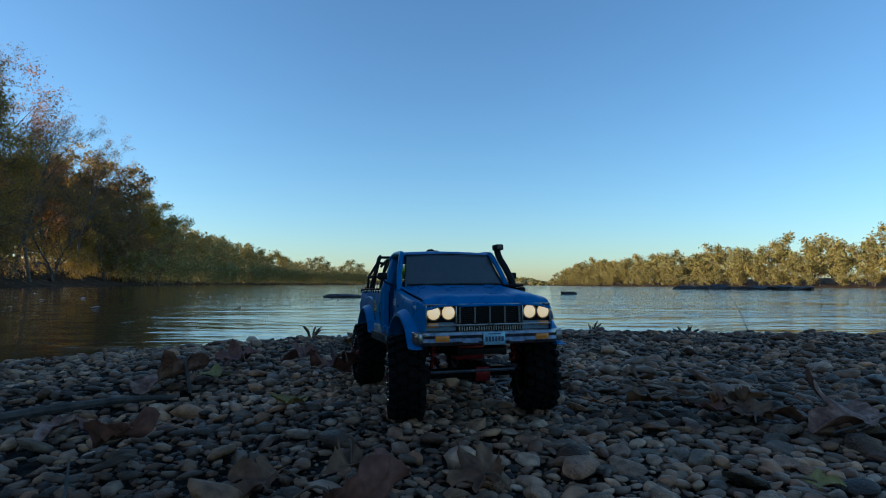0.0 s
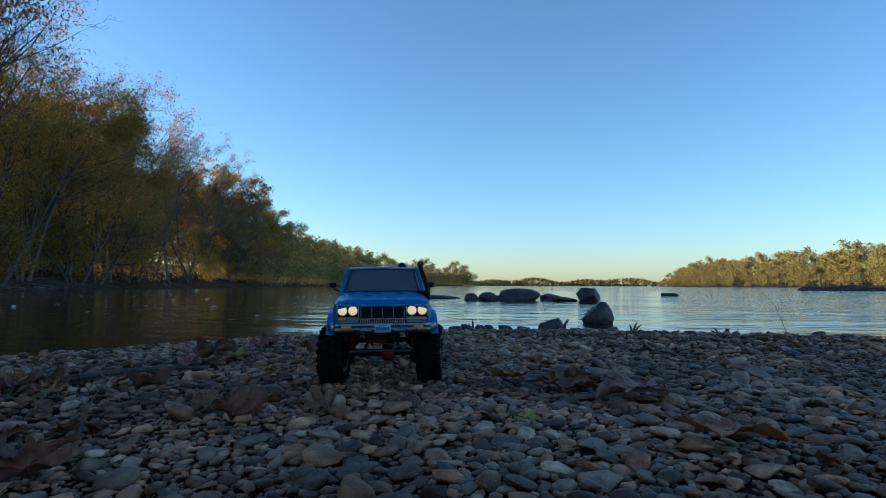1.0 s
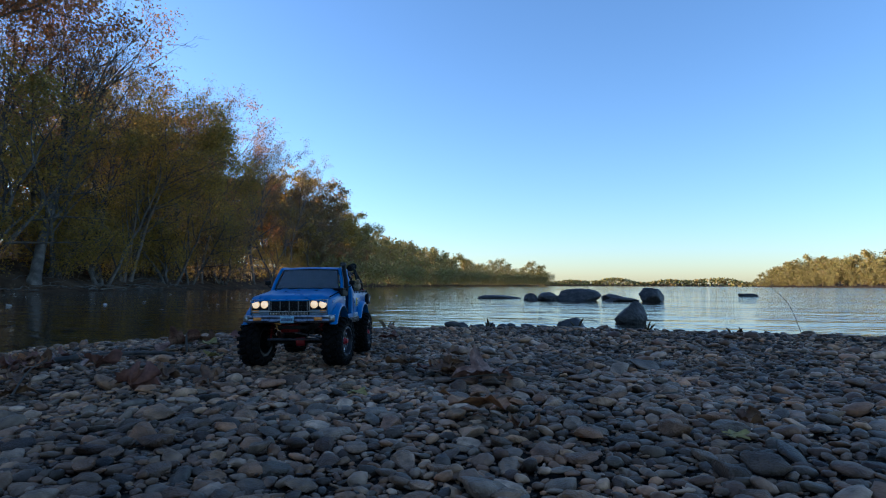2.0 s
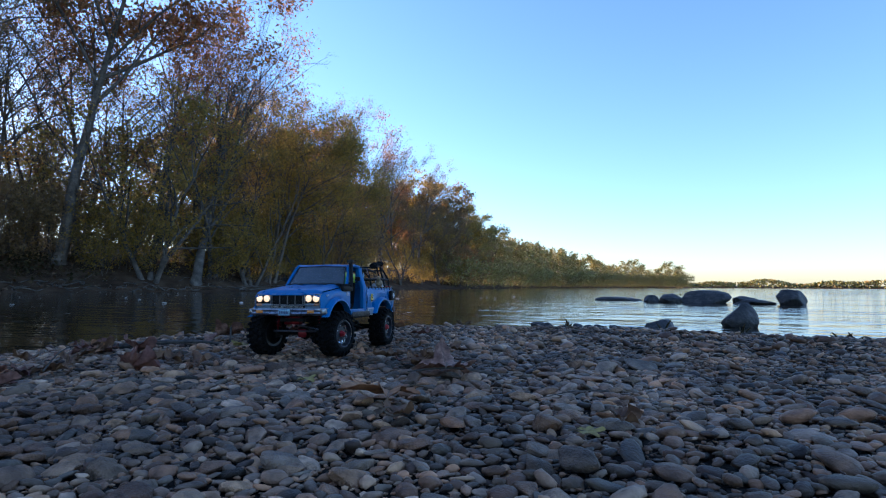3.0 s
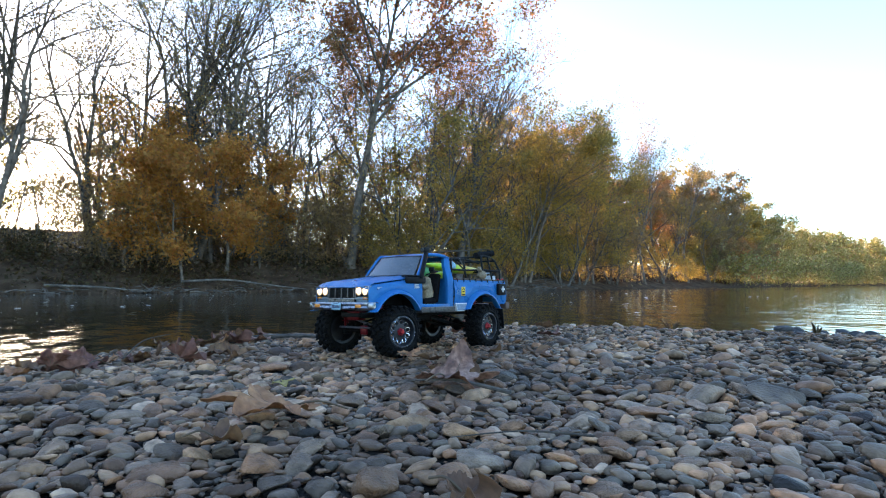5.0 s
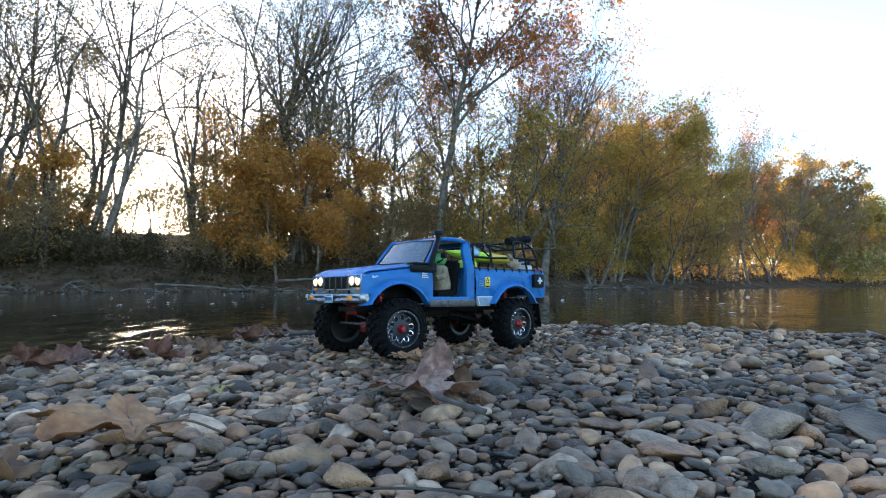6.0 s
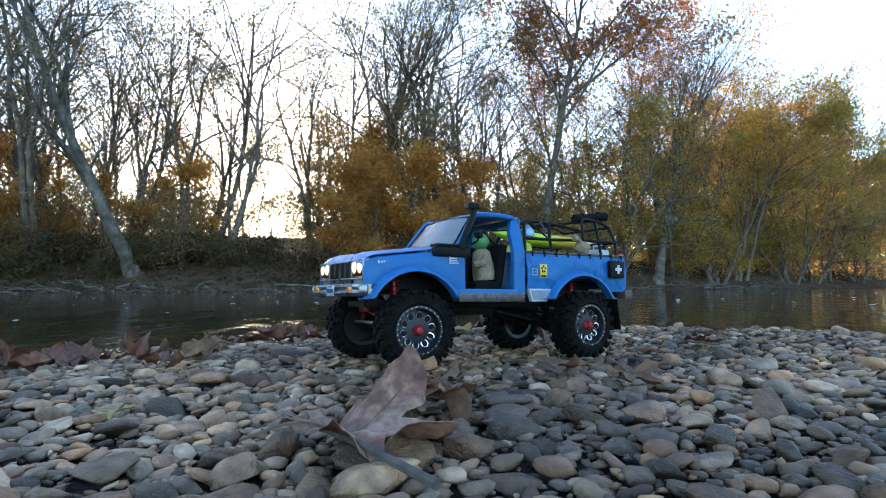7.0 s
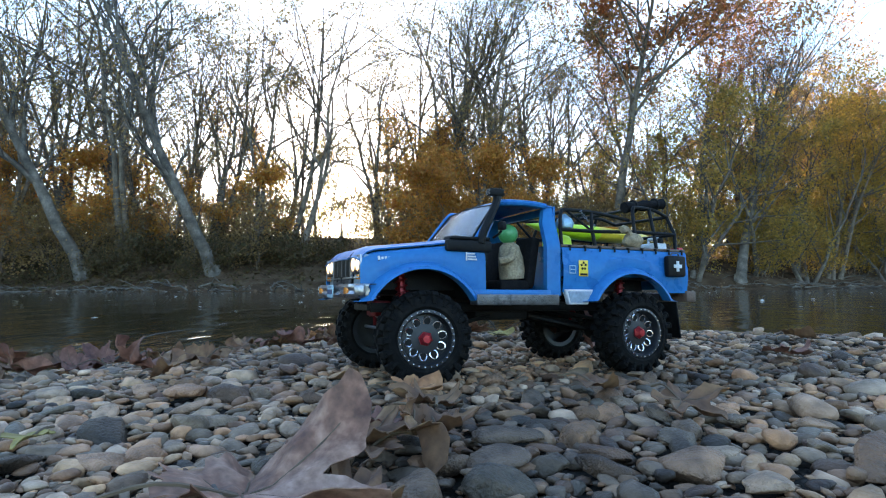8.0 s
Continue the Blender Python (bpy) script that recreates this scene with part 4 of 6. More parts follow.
# wings: skins whose lower edge follows the wheel opening
for side, word in ((1, "left"), (-1, "right")):
    bm = bmesh.new()
    rows = []
    for x in steps(0.083, 0.230, 34):
        lo, hi = arch_edge(x, 0.102), hood_top(x) - 0.002
        nose = 0.008 * max(0, (x - 0.19) / 0.04) ** 2
        w = HALF - nose
        rows.append([(x, side * w, lo), (x, side * (w + 0.0015), lo + (hi - lo) * 0.4), (x, side * (w + 0.001), lo + (hi - lo) * 0.72),
                     (x, side * (w - 0.002), hi - 0.002), (x, side * (w - 0.008), hi)])
    sheet(bm, rows)
    part("wing", thicken(bm, 0.0015), BLUE, truck)
    bm = bmesh.new()
    rows = []
    for x in steps(-0.0445, -0.266, 46):
        lo = arch_edge(x, 0.108)
        rows.append([(x, side * (HALF - 0.002), lo), (x, side * (HALF + 0.001), lo + (0.168 - lo) * 0.35), (x, side * (HALF + 0.001), lo + (0.168 - lo) * 0.62),
                     (x, side * (HALF - 0.0015), lo + (0.168 - lo) * 0.70), (x, side * (HALF - 0.002), 0.165), (x, side * (HALF - 0.004), 0.168), (x, side * (HALF - 0.011), 0.168),
                     (x, side * (HALF - 0.012), 0.130)])
    sheet(bm, rows)
    part("bed_side", thicken(bm, 0.0012), BLUE, truck)
    # wheel arch lips
    for c in (AX, -AX):
        bm = bmesh.new()
        rows = []
        for k in steps(-0.05, math.pi + 0.05, 28):
            dx, dz = math.cos(k), math.sin(k)
            pts = [(0.0835, 0.0905), (0.0815, 0.0975), (0.0775, 0.1035), (0.0742, 0.1045), (0.0735, 0.0995), (0.0745, 0.088)]
            rows.append([(c + r * dx, side * y, max(0.097, 0.060 + r * dz)) for r, y in pts])
        sheet(bm, rows)
        part("wheel_arch", thicken(bm, 0.0008), BLUE, truck)
    # sill and tread-plate step
    bm = bmesh.new()
    box(bm, (0.033, side * 0.0885, 0.1055), (0.116, 0.008, 0.011), 0.0015)
    part("sill", bm, BLUE, truck)
    bm = bmesh.new()
    box(bm, (0.033, side * 0.098, 0.0955), (0.118, 0.020, 0.006), 0.001)
    box(bm, (0.033, side * 0.1075, 0.0985), (0.118, 0.0016, 0.013), 0.0005)
    for i in range(26):      # raised diamonds of the tread plate
        for j in range(3):
            q = Matrix.Rotation(radians(45 if (i + j) % 2 else -45), 3, "Y")
            box(bm, (-0.024 + i * 0.0045, side * 0.1086, 0.0945 + j * 0.0037), (0.0032, 0.0008, 0.0010), 0, q)
    part("step", bm, STEEL, truck, "tread-plate steel side step")
    # step pocket behind the cab
    bm = bmesh.new()
    plate(bm, [(-0.046, 0.112), (-0.092, 0.112), (-0.083, 0.092), (-0.052, 0.092)], side * 0.086, side * 0.094)
    bmesh.ops.bevel(bm, geom=list(bm.edges), offset=0.001, segments=1, affect="EDGES")
    part("step_pocket", bm, WHITE, truck, "pale grey side pocket below the bed")
    bm = bmesh.new()
    plate(bm, [(-0.050, 0.1095), (-0.0885, 0.1095), (-0.081, 0.0945), (-0.0545, 0.0945)], side * 0.0935, side * 0.0946)
    part("pocket_face", bm, SLATE, truck)

# bonnet
bm = bmesh.new()
rows = []
for x in steps(0.083, 0.231, 16):
    z = hood_top(x)
    drop = 0.006 * max(0, (x - 0.222) / 0.009) ** 2
    rows.append([(x, y, z - drop + 0.0045 * (1 - (y / 0.085) ** 2) + (0.002 if 0.045 < abs(y) < 0.075 else 0)) for y in steps(-0.0835, 0.0835, 22)])
sheet(bm, rows)
hood = part("bonnet", thicken(bm, -0.0016), BLUE, truck)
bm = bmesh.new()
box(bm, (0.088, 0, 0.1755), (0.022, 0.148, 0.002), 0.0006)
for i in range(24):
    box(bm, (0.088, -0.066 + i * 0.00575, 0.1768), (0.016, 0.0022, 0.0012))
part("cowl_vent", bm, DARK, truck)


def cab_y(z):
    return HALF - 0.001 if z < 0.168 else HALF - 0.001 - (z - 0.168) / (0.224 - 0.168) * 0.019


# cab: pillars, rear panel, roof
for side in (1, -1):
    bm = bmesh.new()
    rows = []
    for z in steps(0.104, 0.222, 16):
        front = -0.021 if z < 0.200 else -0.021 - (z - 0.200) * 0.35
        y = cab_y(z)
        rows.append([(front, side * (y - 0.010), z), (front, side * (y - 0.002), z), (front - 0.003, side * y, z), (-0.040, side * y, z), (-0.0435, side * (y - 0.003), z),
                     (-0.0435, side * (y - 0.012), z)])
    sheet(bm, rows)
    part("rear_pillar", thicken(bm, 0.0016), BLUE, truck)
    bm = bmesh.new()
    pts = [(0.086, side * 0.0855, 0.166), (0.066, side * 0.0815, 0.194), (0.047, side * 0.074, 0.2205), (0.038, side * 0.0725, 0.2245), (0.0, side * 0.072, 0.2262), (-0.030, side * 0.072, 0.224)]
    tube(bm, smooth_path(pts, 4), 0.0042, 8)
    part("front_pillar", bm, BLUE, truck)
    bm = bmesh.new()
    plate(bm, [(0.083, 0.104), (0.083, 0.168), (0.076, 0.168), (0.072, 0.15), (0.071, 0.104)], side * 0.0835, side * 0.0915)
    part("hinge_pillar", bm, BLUE, truck)
bm = bmesh.new()
rows = []
for x in steps(0.047, -0.044, 12):
    t = (x + 0.044) / 0.091
    z = 0.2245 + 0.004 * math.sin(math.pi * min(1, 0.15 + t * 0.8)) - (0.003 if t > 0.97 else 0)
    rows.append([(x, y, z + 0.0025 * (1 - (y / 0.073) ** 2) - 0.003 * max(0, abs(y) - 0.067) / 0.006) for y in steps(-0.073, 0.073, 18)])
sheet(bm, rows)
part("roof", thicken(bm, 0.0018), BLUE, truck)
bm = bmesh.new()
for z0, z1 in ((0.104, 0.172), (0.214, 0.224)):
    box(bm, (-0.0425, 0, (z0 + z1) / 2), (0.003, 0.150, z1 - z0))
for y in (-0.066, 0.066):
    box(bm, (-0.0425, y, 0.193), (0.003, 0.018, 0.043))
part("cab_back", bm, BLUE, truck)
# windscreen with its rubber and frame
A0, A1, B0, B1 = Vector((0.0855, 0.078, 0.172)), Vector((0.0855, -0.078, 0.172)), Vector((0.0475, 0.067, 0.2215)), Vector((0.0475, -0.067, 0.2215))
bm = bmesh.new()
rows = []
for i in steps(0, 1, 6):
    a, c = A0.lerp(B0, i), A1.lerp(B1, i)
    rows.append([a.lerp(c, j) + Vector((0.004 * math.sin(math.pi * j), 0, 0.002 * math.sin(math.pi * j))) for j in steps(0, 1, 12)])
sheet(bm, rows)
glass = part("windscreen", thicken(bm, 0.0008), GLASS, truck, "clear curved windscreen")
glass.visible_shadow = False
bm = bmesh.new()
loop = [A0, A0.lerp(A1, 0.5) + Vector((0.004, 0, 0.002)), A1, B1, B0.lerp(B1, 0.5) + Vector((0.004, 0, 0.002)), B0, A0]
tube(bm, loop, 0.0016, 6)
part("windscreen_seal", bm, DARK, truck)

# grille, lamps, bumper
bm = bmesh.new()
box(bm, (0.2215, 0, 0.1335), (0.008, 0.168, 0.034), 0.0015)
part("nose_panel", bm, SLATE, truck, "worn grey-blue nose panel")
bm = bmesh.new()
box(bm, (0.2262, 0, 0.1365), (0.003, 0.086, 0.0235), 0.0006)
part("grille_back", bm, DARK, truck)
for i in range(9):
    bm = bmesh.new()
    box(bm, (0.2285, 0, 0.1265 + i * 0.0025), (0.0022, 0.082, 0.0009))
    part("grille_bar", bm, DARK, truck)
for i in range(5):
    bm = bmesh.new()
    box(bm, (0.2290, -0.040 + i * 0.020, 0.1365), (0.0022, 0.0022, 0.021))
    part("grille_post", bm, STEEL, truck)
bm = bmesh.new()
for z in (0.1494, 0.1240):
    box(bm, (0.2288, 0, z), (0.0028, 0.166, 0.0018), 0.0004)
for y in (-0.083, -0.0445, 0.0445, 0.083):
    box(bm, (0.2288, y, 0.1367), (0.0028, 0.0018, 0.0268), 0.0004)
part("grille_frame", bm, CHROME, truck, "chrome grille frame")
bm = bmesh.new()
box(bm, (0.2278, 0, 0.1195), (0.003, 0.088, 0.0062), 0.0006)
part("lower_grille", bm, DARK, truck)
bm = bmesh.new()
for i in range(26):
    box(bm, (0.2298, -0.0405 + i * 0.00324, 0.1195), (0.0018, 0.0012, 0.0050))
part("lower_grille_grid", bm, CHROME, truck)
for side in (1, -1):
    bm = bmesh.new()
    box(bm, (0.2265, side * 0.0638, 0.1385), (0.0032, 0.037, 0.0215), 0.0008)
    part("lamp_panel", bm, DARK, truck)
    for y in (0.0545, 0.0735):
        bm = bmesh.new()
        lathe(bm, [(0.0093, 0.2255), (0.0098, 0.2292), (0.0088, 0.2305), (0.0086, 0.2285)], 24, "x", (0, side * y, 0.1395))
        lamp = part("headlamp", bm, CHROME, truck, "round chrome-ringed headlamp, lit")
        bm = bmesh.new()
        lathe(bm, [(0.0088, 0.2278), (0.0075, 0.2302), (0.0045, 0.2315), (0.0005, 0.2320)], 20, "x", (0, side * y, 0.1395))
        part("lens", bm, LAMP_LIT, lamp, "glowing warm white lens")
    bm = bmesh.new()
    box(bm, (0.2285, side * 0.074, 0.1245), (0.003, 0.013, 0.0055), 0.0008)
    part("side_light", bm, AMBER, truck, "small amber side light")
bm = bmesh.new()
rows = []
for y in steps(-0.099, 0.099, 30):
    back = 0.018 * max(0, (abs(y) - 0.082) / 0.017) ** 1.5
    x = 0.241 - back
    rows.append([(x - 0.008, y, 0.1165), (x, y, 0.1160), (x + 0.0012, y, 0.1125), (x - 0.0008, y, 0.1085), (x + 0.0012, y, 0.1045), (x - 0.001, y, 0.1005), (x - 0.008, y, 0.0995)])
sheet(bm, rows)
bumper = part("front_bumper", thicken(bm, 0.0012), CHROME, truck, "dulled chrome front bumper")
for side in (1, -1):
    bm = bmesh.new()
    box(bm, (0.2405, side * 0.066, 0.1085), (0.003, 0.018, 0.0095), 0.001)
    part("indicator", bm, AMBER, bumper, "amber indicator in the bumper")
    bm = bmesh.new()
    box(bm, (0.232, side * 0.0925, 0.1085), (0.012, 0.011, 0.014), 0.002, Matrix.Rotation(radians(-side * 30), 3, "Z"))
    part("bumper_end", bm, CHROME, bumper)
    bm = bmesh.new()
    pts = [(0.2415, side * 0.040, 0.104), (0.2445, side * 0.038, 0.1035), (0.2452, side * 0.030, 0.1035), (0.2445, side * 0.022, 0.1035), (0.2415, side * 0.020, 0.104)]
    tube(bm, pts, 0.0016, 6)
    part("tow_hook", bm, CHROME, bumper)
bm = bmesh.new()
box(bm, (0.2438, 0.0, 0.1075), (0.0014, 0.029, 0.0155), 0.0006)
plate_ob = part("number_plate", bm, PALE_BLUE, bumper, "pale blue number plate with dark blue marks")
bm = bmesh.new()
for i in range(6):
    box(bm, (0.2447, -0.0105 + i * 0.0042, 0.1070), (0.0006, 0.0029, 0.0060))
box(bm, (0.2447, 0, 0.1132), (0.0006, 0.016, 0.0011))
part("plate_marks", bm, MARKS, bumper)

# snorkel up the left front pillar
bm = bmesh.new()
box(bm, (0.096, 0.0925, 0.1640), (0.062, 0.0090, 0.0145), 0.003)
box(bm, (0.094, 0.084, 0.1735), (0.054, 0.024, 0.0040), 0.0015)
tube(bm, smooth_path([(0.080, 0.0955, 0.168), (0.0775, 0.0955, 0.180), (0.066, 0.0905, 0.200), (0.0535, 0.0845, 0.2190), (0.0495, 0.0825, 0.2305)], 5), 0.0052, 10)
box(bm, (0.0530, 0.0825, 0.2350), (0.020, 0.013, 0.0095), 0.0022)
snorkel = part("snorkel", bm, DARK, truck, "black plastic intake snorkel beside the windscreen")
bm = bmesh.new()
for i in range(4):
    box(bm, (0.0632, 0.0825, 0.2322 + i * 0.0018), (0.0008, 0.010, 0.0008))
part("snorkel_grid", bm, STEEL, snorkel)
for side in (1, -1):
    bm = bmesh.new()
    tube(bm, [(0.060, side * 0.090, 0.176), (0.058, side * 0.101, 0.180), (0.056, side * 0.104, 0.184)], 0.0015, 6)
    box(bm, (0.056, side * 0.105, 0.1895), (0.006, 0.014, 0.0105), 0.002)
    part("wing_mirror", bm, DARK, truck)
    bm = bmesh.new()
    for i in range(3):
        box(bm, (0.0915 + i * 0.001, side * 0.0945, 0.1475 + i * 0.0034), (0.0125 - i * 0.001, 0.0012, 0.0020), 0.0003)
    box(bm, (0.0995, side * 0.0942, 0.1510), (0.0018, 0.0012, 0.0105), 0.0003)
    part("wing_vent", bm, WHITE, truck, "small white louvred wing vent")
    bm = bmesh.new()
    for i, h in enumerate((0.0045, 0.003, 0.0045, 0.0035)):
        box(bm, (0.210 - i * 0.0042, side * 0.0918, 0.146), (0.0026, 0.0008, h), 0, Matrix.Rotation(0.2, 3, "Y"))
    part("wing_script", bm, WHITE, truck)

# inside: tub, dashboard, wheel, seats
bm = bmesh.new()
box(bm, (0.022, 0, 0.1010), (0.125, 0.172, 0.004))
box(bm, (0.084, 0, 0.128), (0.004, 0.160, 0.055))
part("cab_floor", bm, DARK, truck)
bm = bmesh.new()
box(bm, (0.072, 0, 0.1560), (0.024, 0.158, 0.022), 0.004)
dash = part("dashboard", bm, DARK, truck)
for y in (0.052, 0.040, 0.028, 0.016):
    bm = bmesh.new()
    lathe(bm, [(0.0042, 0.0585), (0.0042, 0.0595), (0.0034, 0.0590)], 14, "x", (0, y, 0.157))
    part("gauge", bm, STEEL, dash)
bm = bmesh.new()
ringpts = [Vector((0.050, 0.036, 0.156)) + 0.0145 * Vector((0.35 * math.sin(a), math.cos(a), 0.93 * math.sin(a))) for a in steps(0, 2 * math.pi, 22)]
tube(bm, ringpts, 0.0016, 6, cap=False)
for a in (0.5, 2.6, 4.7):
    tube(bm, [(0.050, 0.036, 0.156), Vector((0.050, 0.036, 0.156)) + 0.0145 * Vector((0.35 * math.sin(a), math.cos(a), 0.93 * math.sin(a)))], 0.0012, 5)
tube(bm, [(0.050, 0.036, 0.156), (0.066, 0.036, 0.150)], 0.0022, 6)
part("steering_wheel", bm, DARK, truck)
for side in (1, -1):
    bm = bmesh.new()
    box(bm, (0.012, side * 0.042, 0.1150), (0.046, 0.046, 0.018), 0.005)
    box(bm, (-0.016, side * 0.042, 0.1480), (0.014, 0.046, 0.070), 0.005, Matrix.Rotation(radians(-9), 3, "Y"))
    part("seat", bm, DARK_CLOTH, truck, "dark cloth bucket seat")

# bed: floor, front wall, tailgate, rail with hooks
bm = bmesh.new()
box(bm, (-0.155, 0, 0.1285), (0.218, 0.158, 0.003))
box(bm, (-0.048, 0, 0.149), (0.003, 0.158, 0.038))
part("bed_floor", bm, DARK, truck)
bm = bmesh.new()
box(bm, (-0.2655, 0, 0.1400), (0.004, 0.164, 0.054), 0.0012)
tailgate = part("tailgate", bm, BLUE, truck)
bm = bmesh.new()
for z in (0.124, 0.158):
    box(bm, (-0.2680, 0, z), (0.0016, 0.150, 0.0014), 0.0003)
for y in (-0.075, 0.075):
    box(bm, (-0.2680, y, 0.141), (0.0016, 0.0014, 0.0350), 0.0003)
part("tailgate_panel", bm, BLUE, tailgate)
bm = bmesh.new()
for i in range(7):
    box(bm, (-0.2683, -0.030 + i * 0.010, 0.147), (0.0012, 0.0072, 0.0062), 0.0003)
part("tailgate_emblem", bm, SLATE, tailgate)
bm = bmesh.new()
for i in range(6):
    box(bm, (-0.2683, -0.005 + i * 0.006, 0.1625), (0.0010, 0.0042, 0.0040))
part("tailgate_marks", bm, WHITE, tailgate)
for side in (1, -1):
    bm = bmesh.new()
    box(bm, (-0.155, side * 0.0845, 0.1705), (0.222, 0.0085, 0.0035), 0.0008)
    rail = part("bed_rail", bm, BROWN_TRIM, truck, "worn dark brown rail along the bed")
    for i in range(9):
        bm = bmesh.new()
        box(bm, (-0.056 - i * 0.025, side * 0.0905, 0.1700), (0.003, 0.004, 0.0030), 0.0006)
        box(bm, (-0.056 - i * 0.025, side * 0.0918, 0.1662), (0.0022, 0.0018, 0.0050), 0.0005)
        part("hook", bm, DARK, rail)
    bm = bmesh.new()
    box(bm, (-0.264, side * 0.0745, 0.1725), (0.008, 0.018, 0.0065), 0.0015)
    part("tail_light", bm, RED_LENS, truck, "small red tail light")
    bm = bmesh.new()
    box(bm, (-0.271, side * 0.066, 0.1035), (0.018, 0.056, 0.016), 0.002)
    rb = part("rear_bumper_corner", bm, BROWN_TRIM, truck)
    bm = bmesh.new()
    for k in (-1, 1):
        box(bm, (-0.2805, side * 0.070 + k * 0.0045, 0.1035), (0.002, 0.0065, 0.0085), 0.0008)
    part("rear_lamp", bm, AMBER, rb)
    bm = bmesh.new()
    box(bm, (-0.232, side * 0.088, 0.0700), (0.0022, 0.036, 0.0520), 0.0008, Matrix.Rotation(radians(8), 3, "Y"))
    flap = part("mud_flap", bm, DARK, truck)
    bm = bmesh.new()
    for i in range(7):
        box(bm, (-0.2363, side * 0.088 - 0.0125 + i * 0.0042, 0.0525), (0.0008, 0.0030, 0.0042), 0, Matrix.Rotation(radians(8), 3, "Y"))
    part("flap_marks", bm, WHITE, flap)
    # stickers on the bed side
    bm = bmesh.new()
    box(bm, (-0.0755, side * 0.0941, 0.1405), (0.0150, 0.0008, 0.0215), 0.0003)
    st = part("sticker", bm, YELLOW, truck, "yellow and black sticker")
    bm = bmesh.new()
    for i in range(5):
        a = 2 * math.pi * i / 5 + 0.3
        box(bm, (-0.0755 + 0.0036 * math.cos(a), side * 0.0946, 0.1435 + 0.0044 * math.sin(a)), (0.0030, 0.0006, 0.0030), 0, Matrix.Rotation(a, 3, "Y"))
    box(bm, (-0.0755, side * 0.0946, 0.1322), (0.0120, 0.0006, 0.0028))
    part("sticker_marks", bm, DARK, st)
    bm = bmesh.new()
    for dx, dz, w, h in ((0, 0.0048, 0.0105, 0.001), (0, -0.0048, 0.0105, 0.001), (0.0048, 0, 0.001, 0.0105), (-0.0048, 0, 0.001, 0.0105), (0, 0, 0.006, 0.001)):
        box(bm, (-0.0580 + dx, side * 0.0941, 0.1385 + dz), (w, 0.0008, h))
    part("square_emblem", bm, PALE_BLUE, truck)
bm = bmesh.new()
box(bm, (-0.2725, 0, 0.1025), (0.012, 0.076, 0.012), 0.0015)
part("rear_step", bm, CHROME, truck)
# first-aid case on the left rear side
bm = bmesh.new()
box(bm, (-0.236, 0.0975, 0.1465), (0.034, 0.010, 0.030), 0.003)
case = part("case", bm, DARK, truck, "dark first-aid case with a white cross")
bm = bmesh.new()
box(bm, (-0.236, 0.1029, 0.1465), (0.0050, 0.0012, 0.0150), 0.0003)
box(bm, (-0.236, 0.1031, 0.1465), (0.0150, 0.0012, 0.0050), 0.0003)
part("cross", bm, WHITE, case)
bm = bmesh.new()
tube(bm, [(-0.244, 0.0975, 0.1615), (-0.242, 0.0975, 0.1655), (-0.230, 0.0975, 0.1655), (-0.228, 0.0975, 0.1615)], 0.0012, 6)
part("handle", bm, STEEL, case)

# roll cage in the bed
def cage_bar(pts, r=0.0026):
    bm = bmesh.new()
    tube(bm, pts, r, 8)
    return part("cage_bar", bm, DARK, truck)


for side in (1, -1):
    s = side
    cage_bar(smooth_path([(-0.052, s * 0.078, 0.170), (-0.053, s * 0.074, 0.200), (-0.058, s * 0.069, 0.2180), (-0.068, s * 0.067, 0.2225), (-0.120, s * 0.066, 0.2215), (-0.182, s * 0.064, 0.2145)], 4))
    cage_bar([(-0.052, s * 0.0765, 0.1935), (-0.110, s * 0.0755, 0.1935), (-0.185, s * 0.072, 0.1965)])
    cage_bar([(-0.108, s * 0.079, 0.171), (-0.106, s * 0.0745, 0.196), (-0.112, s * 0.066, 0.2215)])
    cage_bar(smooth_path([(-0.184, s * 0.079, 0.171), (-0.183, s * 0.074, 0.200), (-0.188, s * 0.066, 0.2290), (-0.198, s * 0.063, 0.2350), (-0.235, s * 0.060, 0.2330), (-0.262, s * 0.058, 0.2245)], 4))
    cage_bar([(-0.224, s * 0.061, 0.2340), (-0.222, s * 0.072, 0.196), (-0.220, s * 0.079, 0.171)])
    cage_bar([(-0.258, s * 0.078, 0.171), (-0.259, s * 0.076, 0.1955), (-0.262, s * 0.058, 0.2245)])
    cage_bar([(-0.184, s * 0.074, 0.1965), (-0.259, s * 0.076, 0.1955)])
    cage_bar([(-0.068, s * 0.067, 0.2222), (-0.106, s * 0.0755, 0.1935)], 0.0018)
for x, y, z in ((-0.060, 0.068, 0.2190), (-0.112, 0.066, 0.2215), (-0.192, 0.0645, 0.2320), (-0.262, 0.058, 0.2245), (-0.259, 0.076, 0.1955)):
    cage_bar([(x, -y, z), (x, y, z)])

# chassis, axles, links, shocks
bm = bmesh.new()
for s in (1, -1):
    box(bm, (-0.024, s * 0.031, 0.0880), (0.450, 0.006, 0.012), 0.0012)
for x in (0.20, 0.06, -0.05, -0.22):
    box(bm, (x, 0, 0.088), (0.010, 0.060, 0.008), 0.001)
chassis = part("chassis", bm, DARK, truck)
bm = bmesh.new()
box(bm, (0.010, 0, 0.0800), (0.085, 0.052, 0.020), 0.005)
tube(bm, [(0.03, 0.0, 0.082), (0.10, 0, 0.072), (AX - 0.02, 0.008, 0.060)], 0.0042, 8)
tube(bm, [(-0.02, 0.0, 0.082), (-0.08, 0, 0.072), (-AX + 0.02, 0.0, 0.060)], 0.0042, 8)
part("gearbox", bm, DARK, truck)
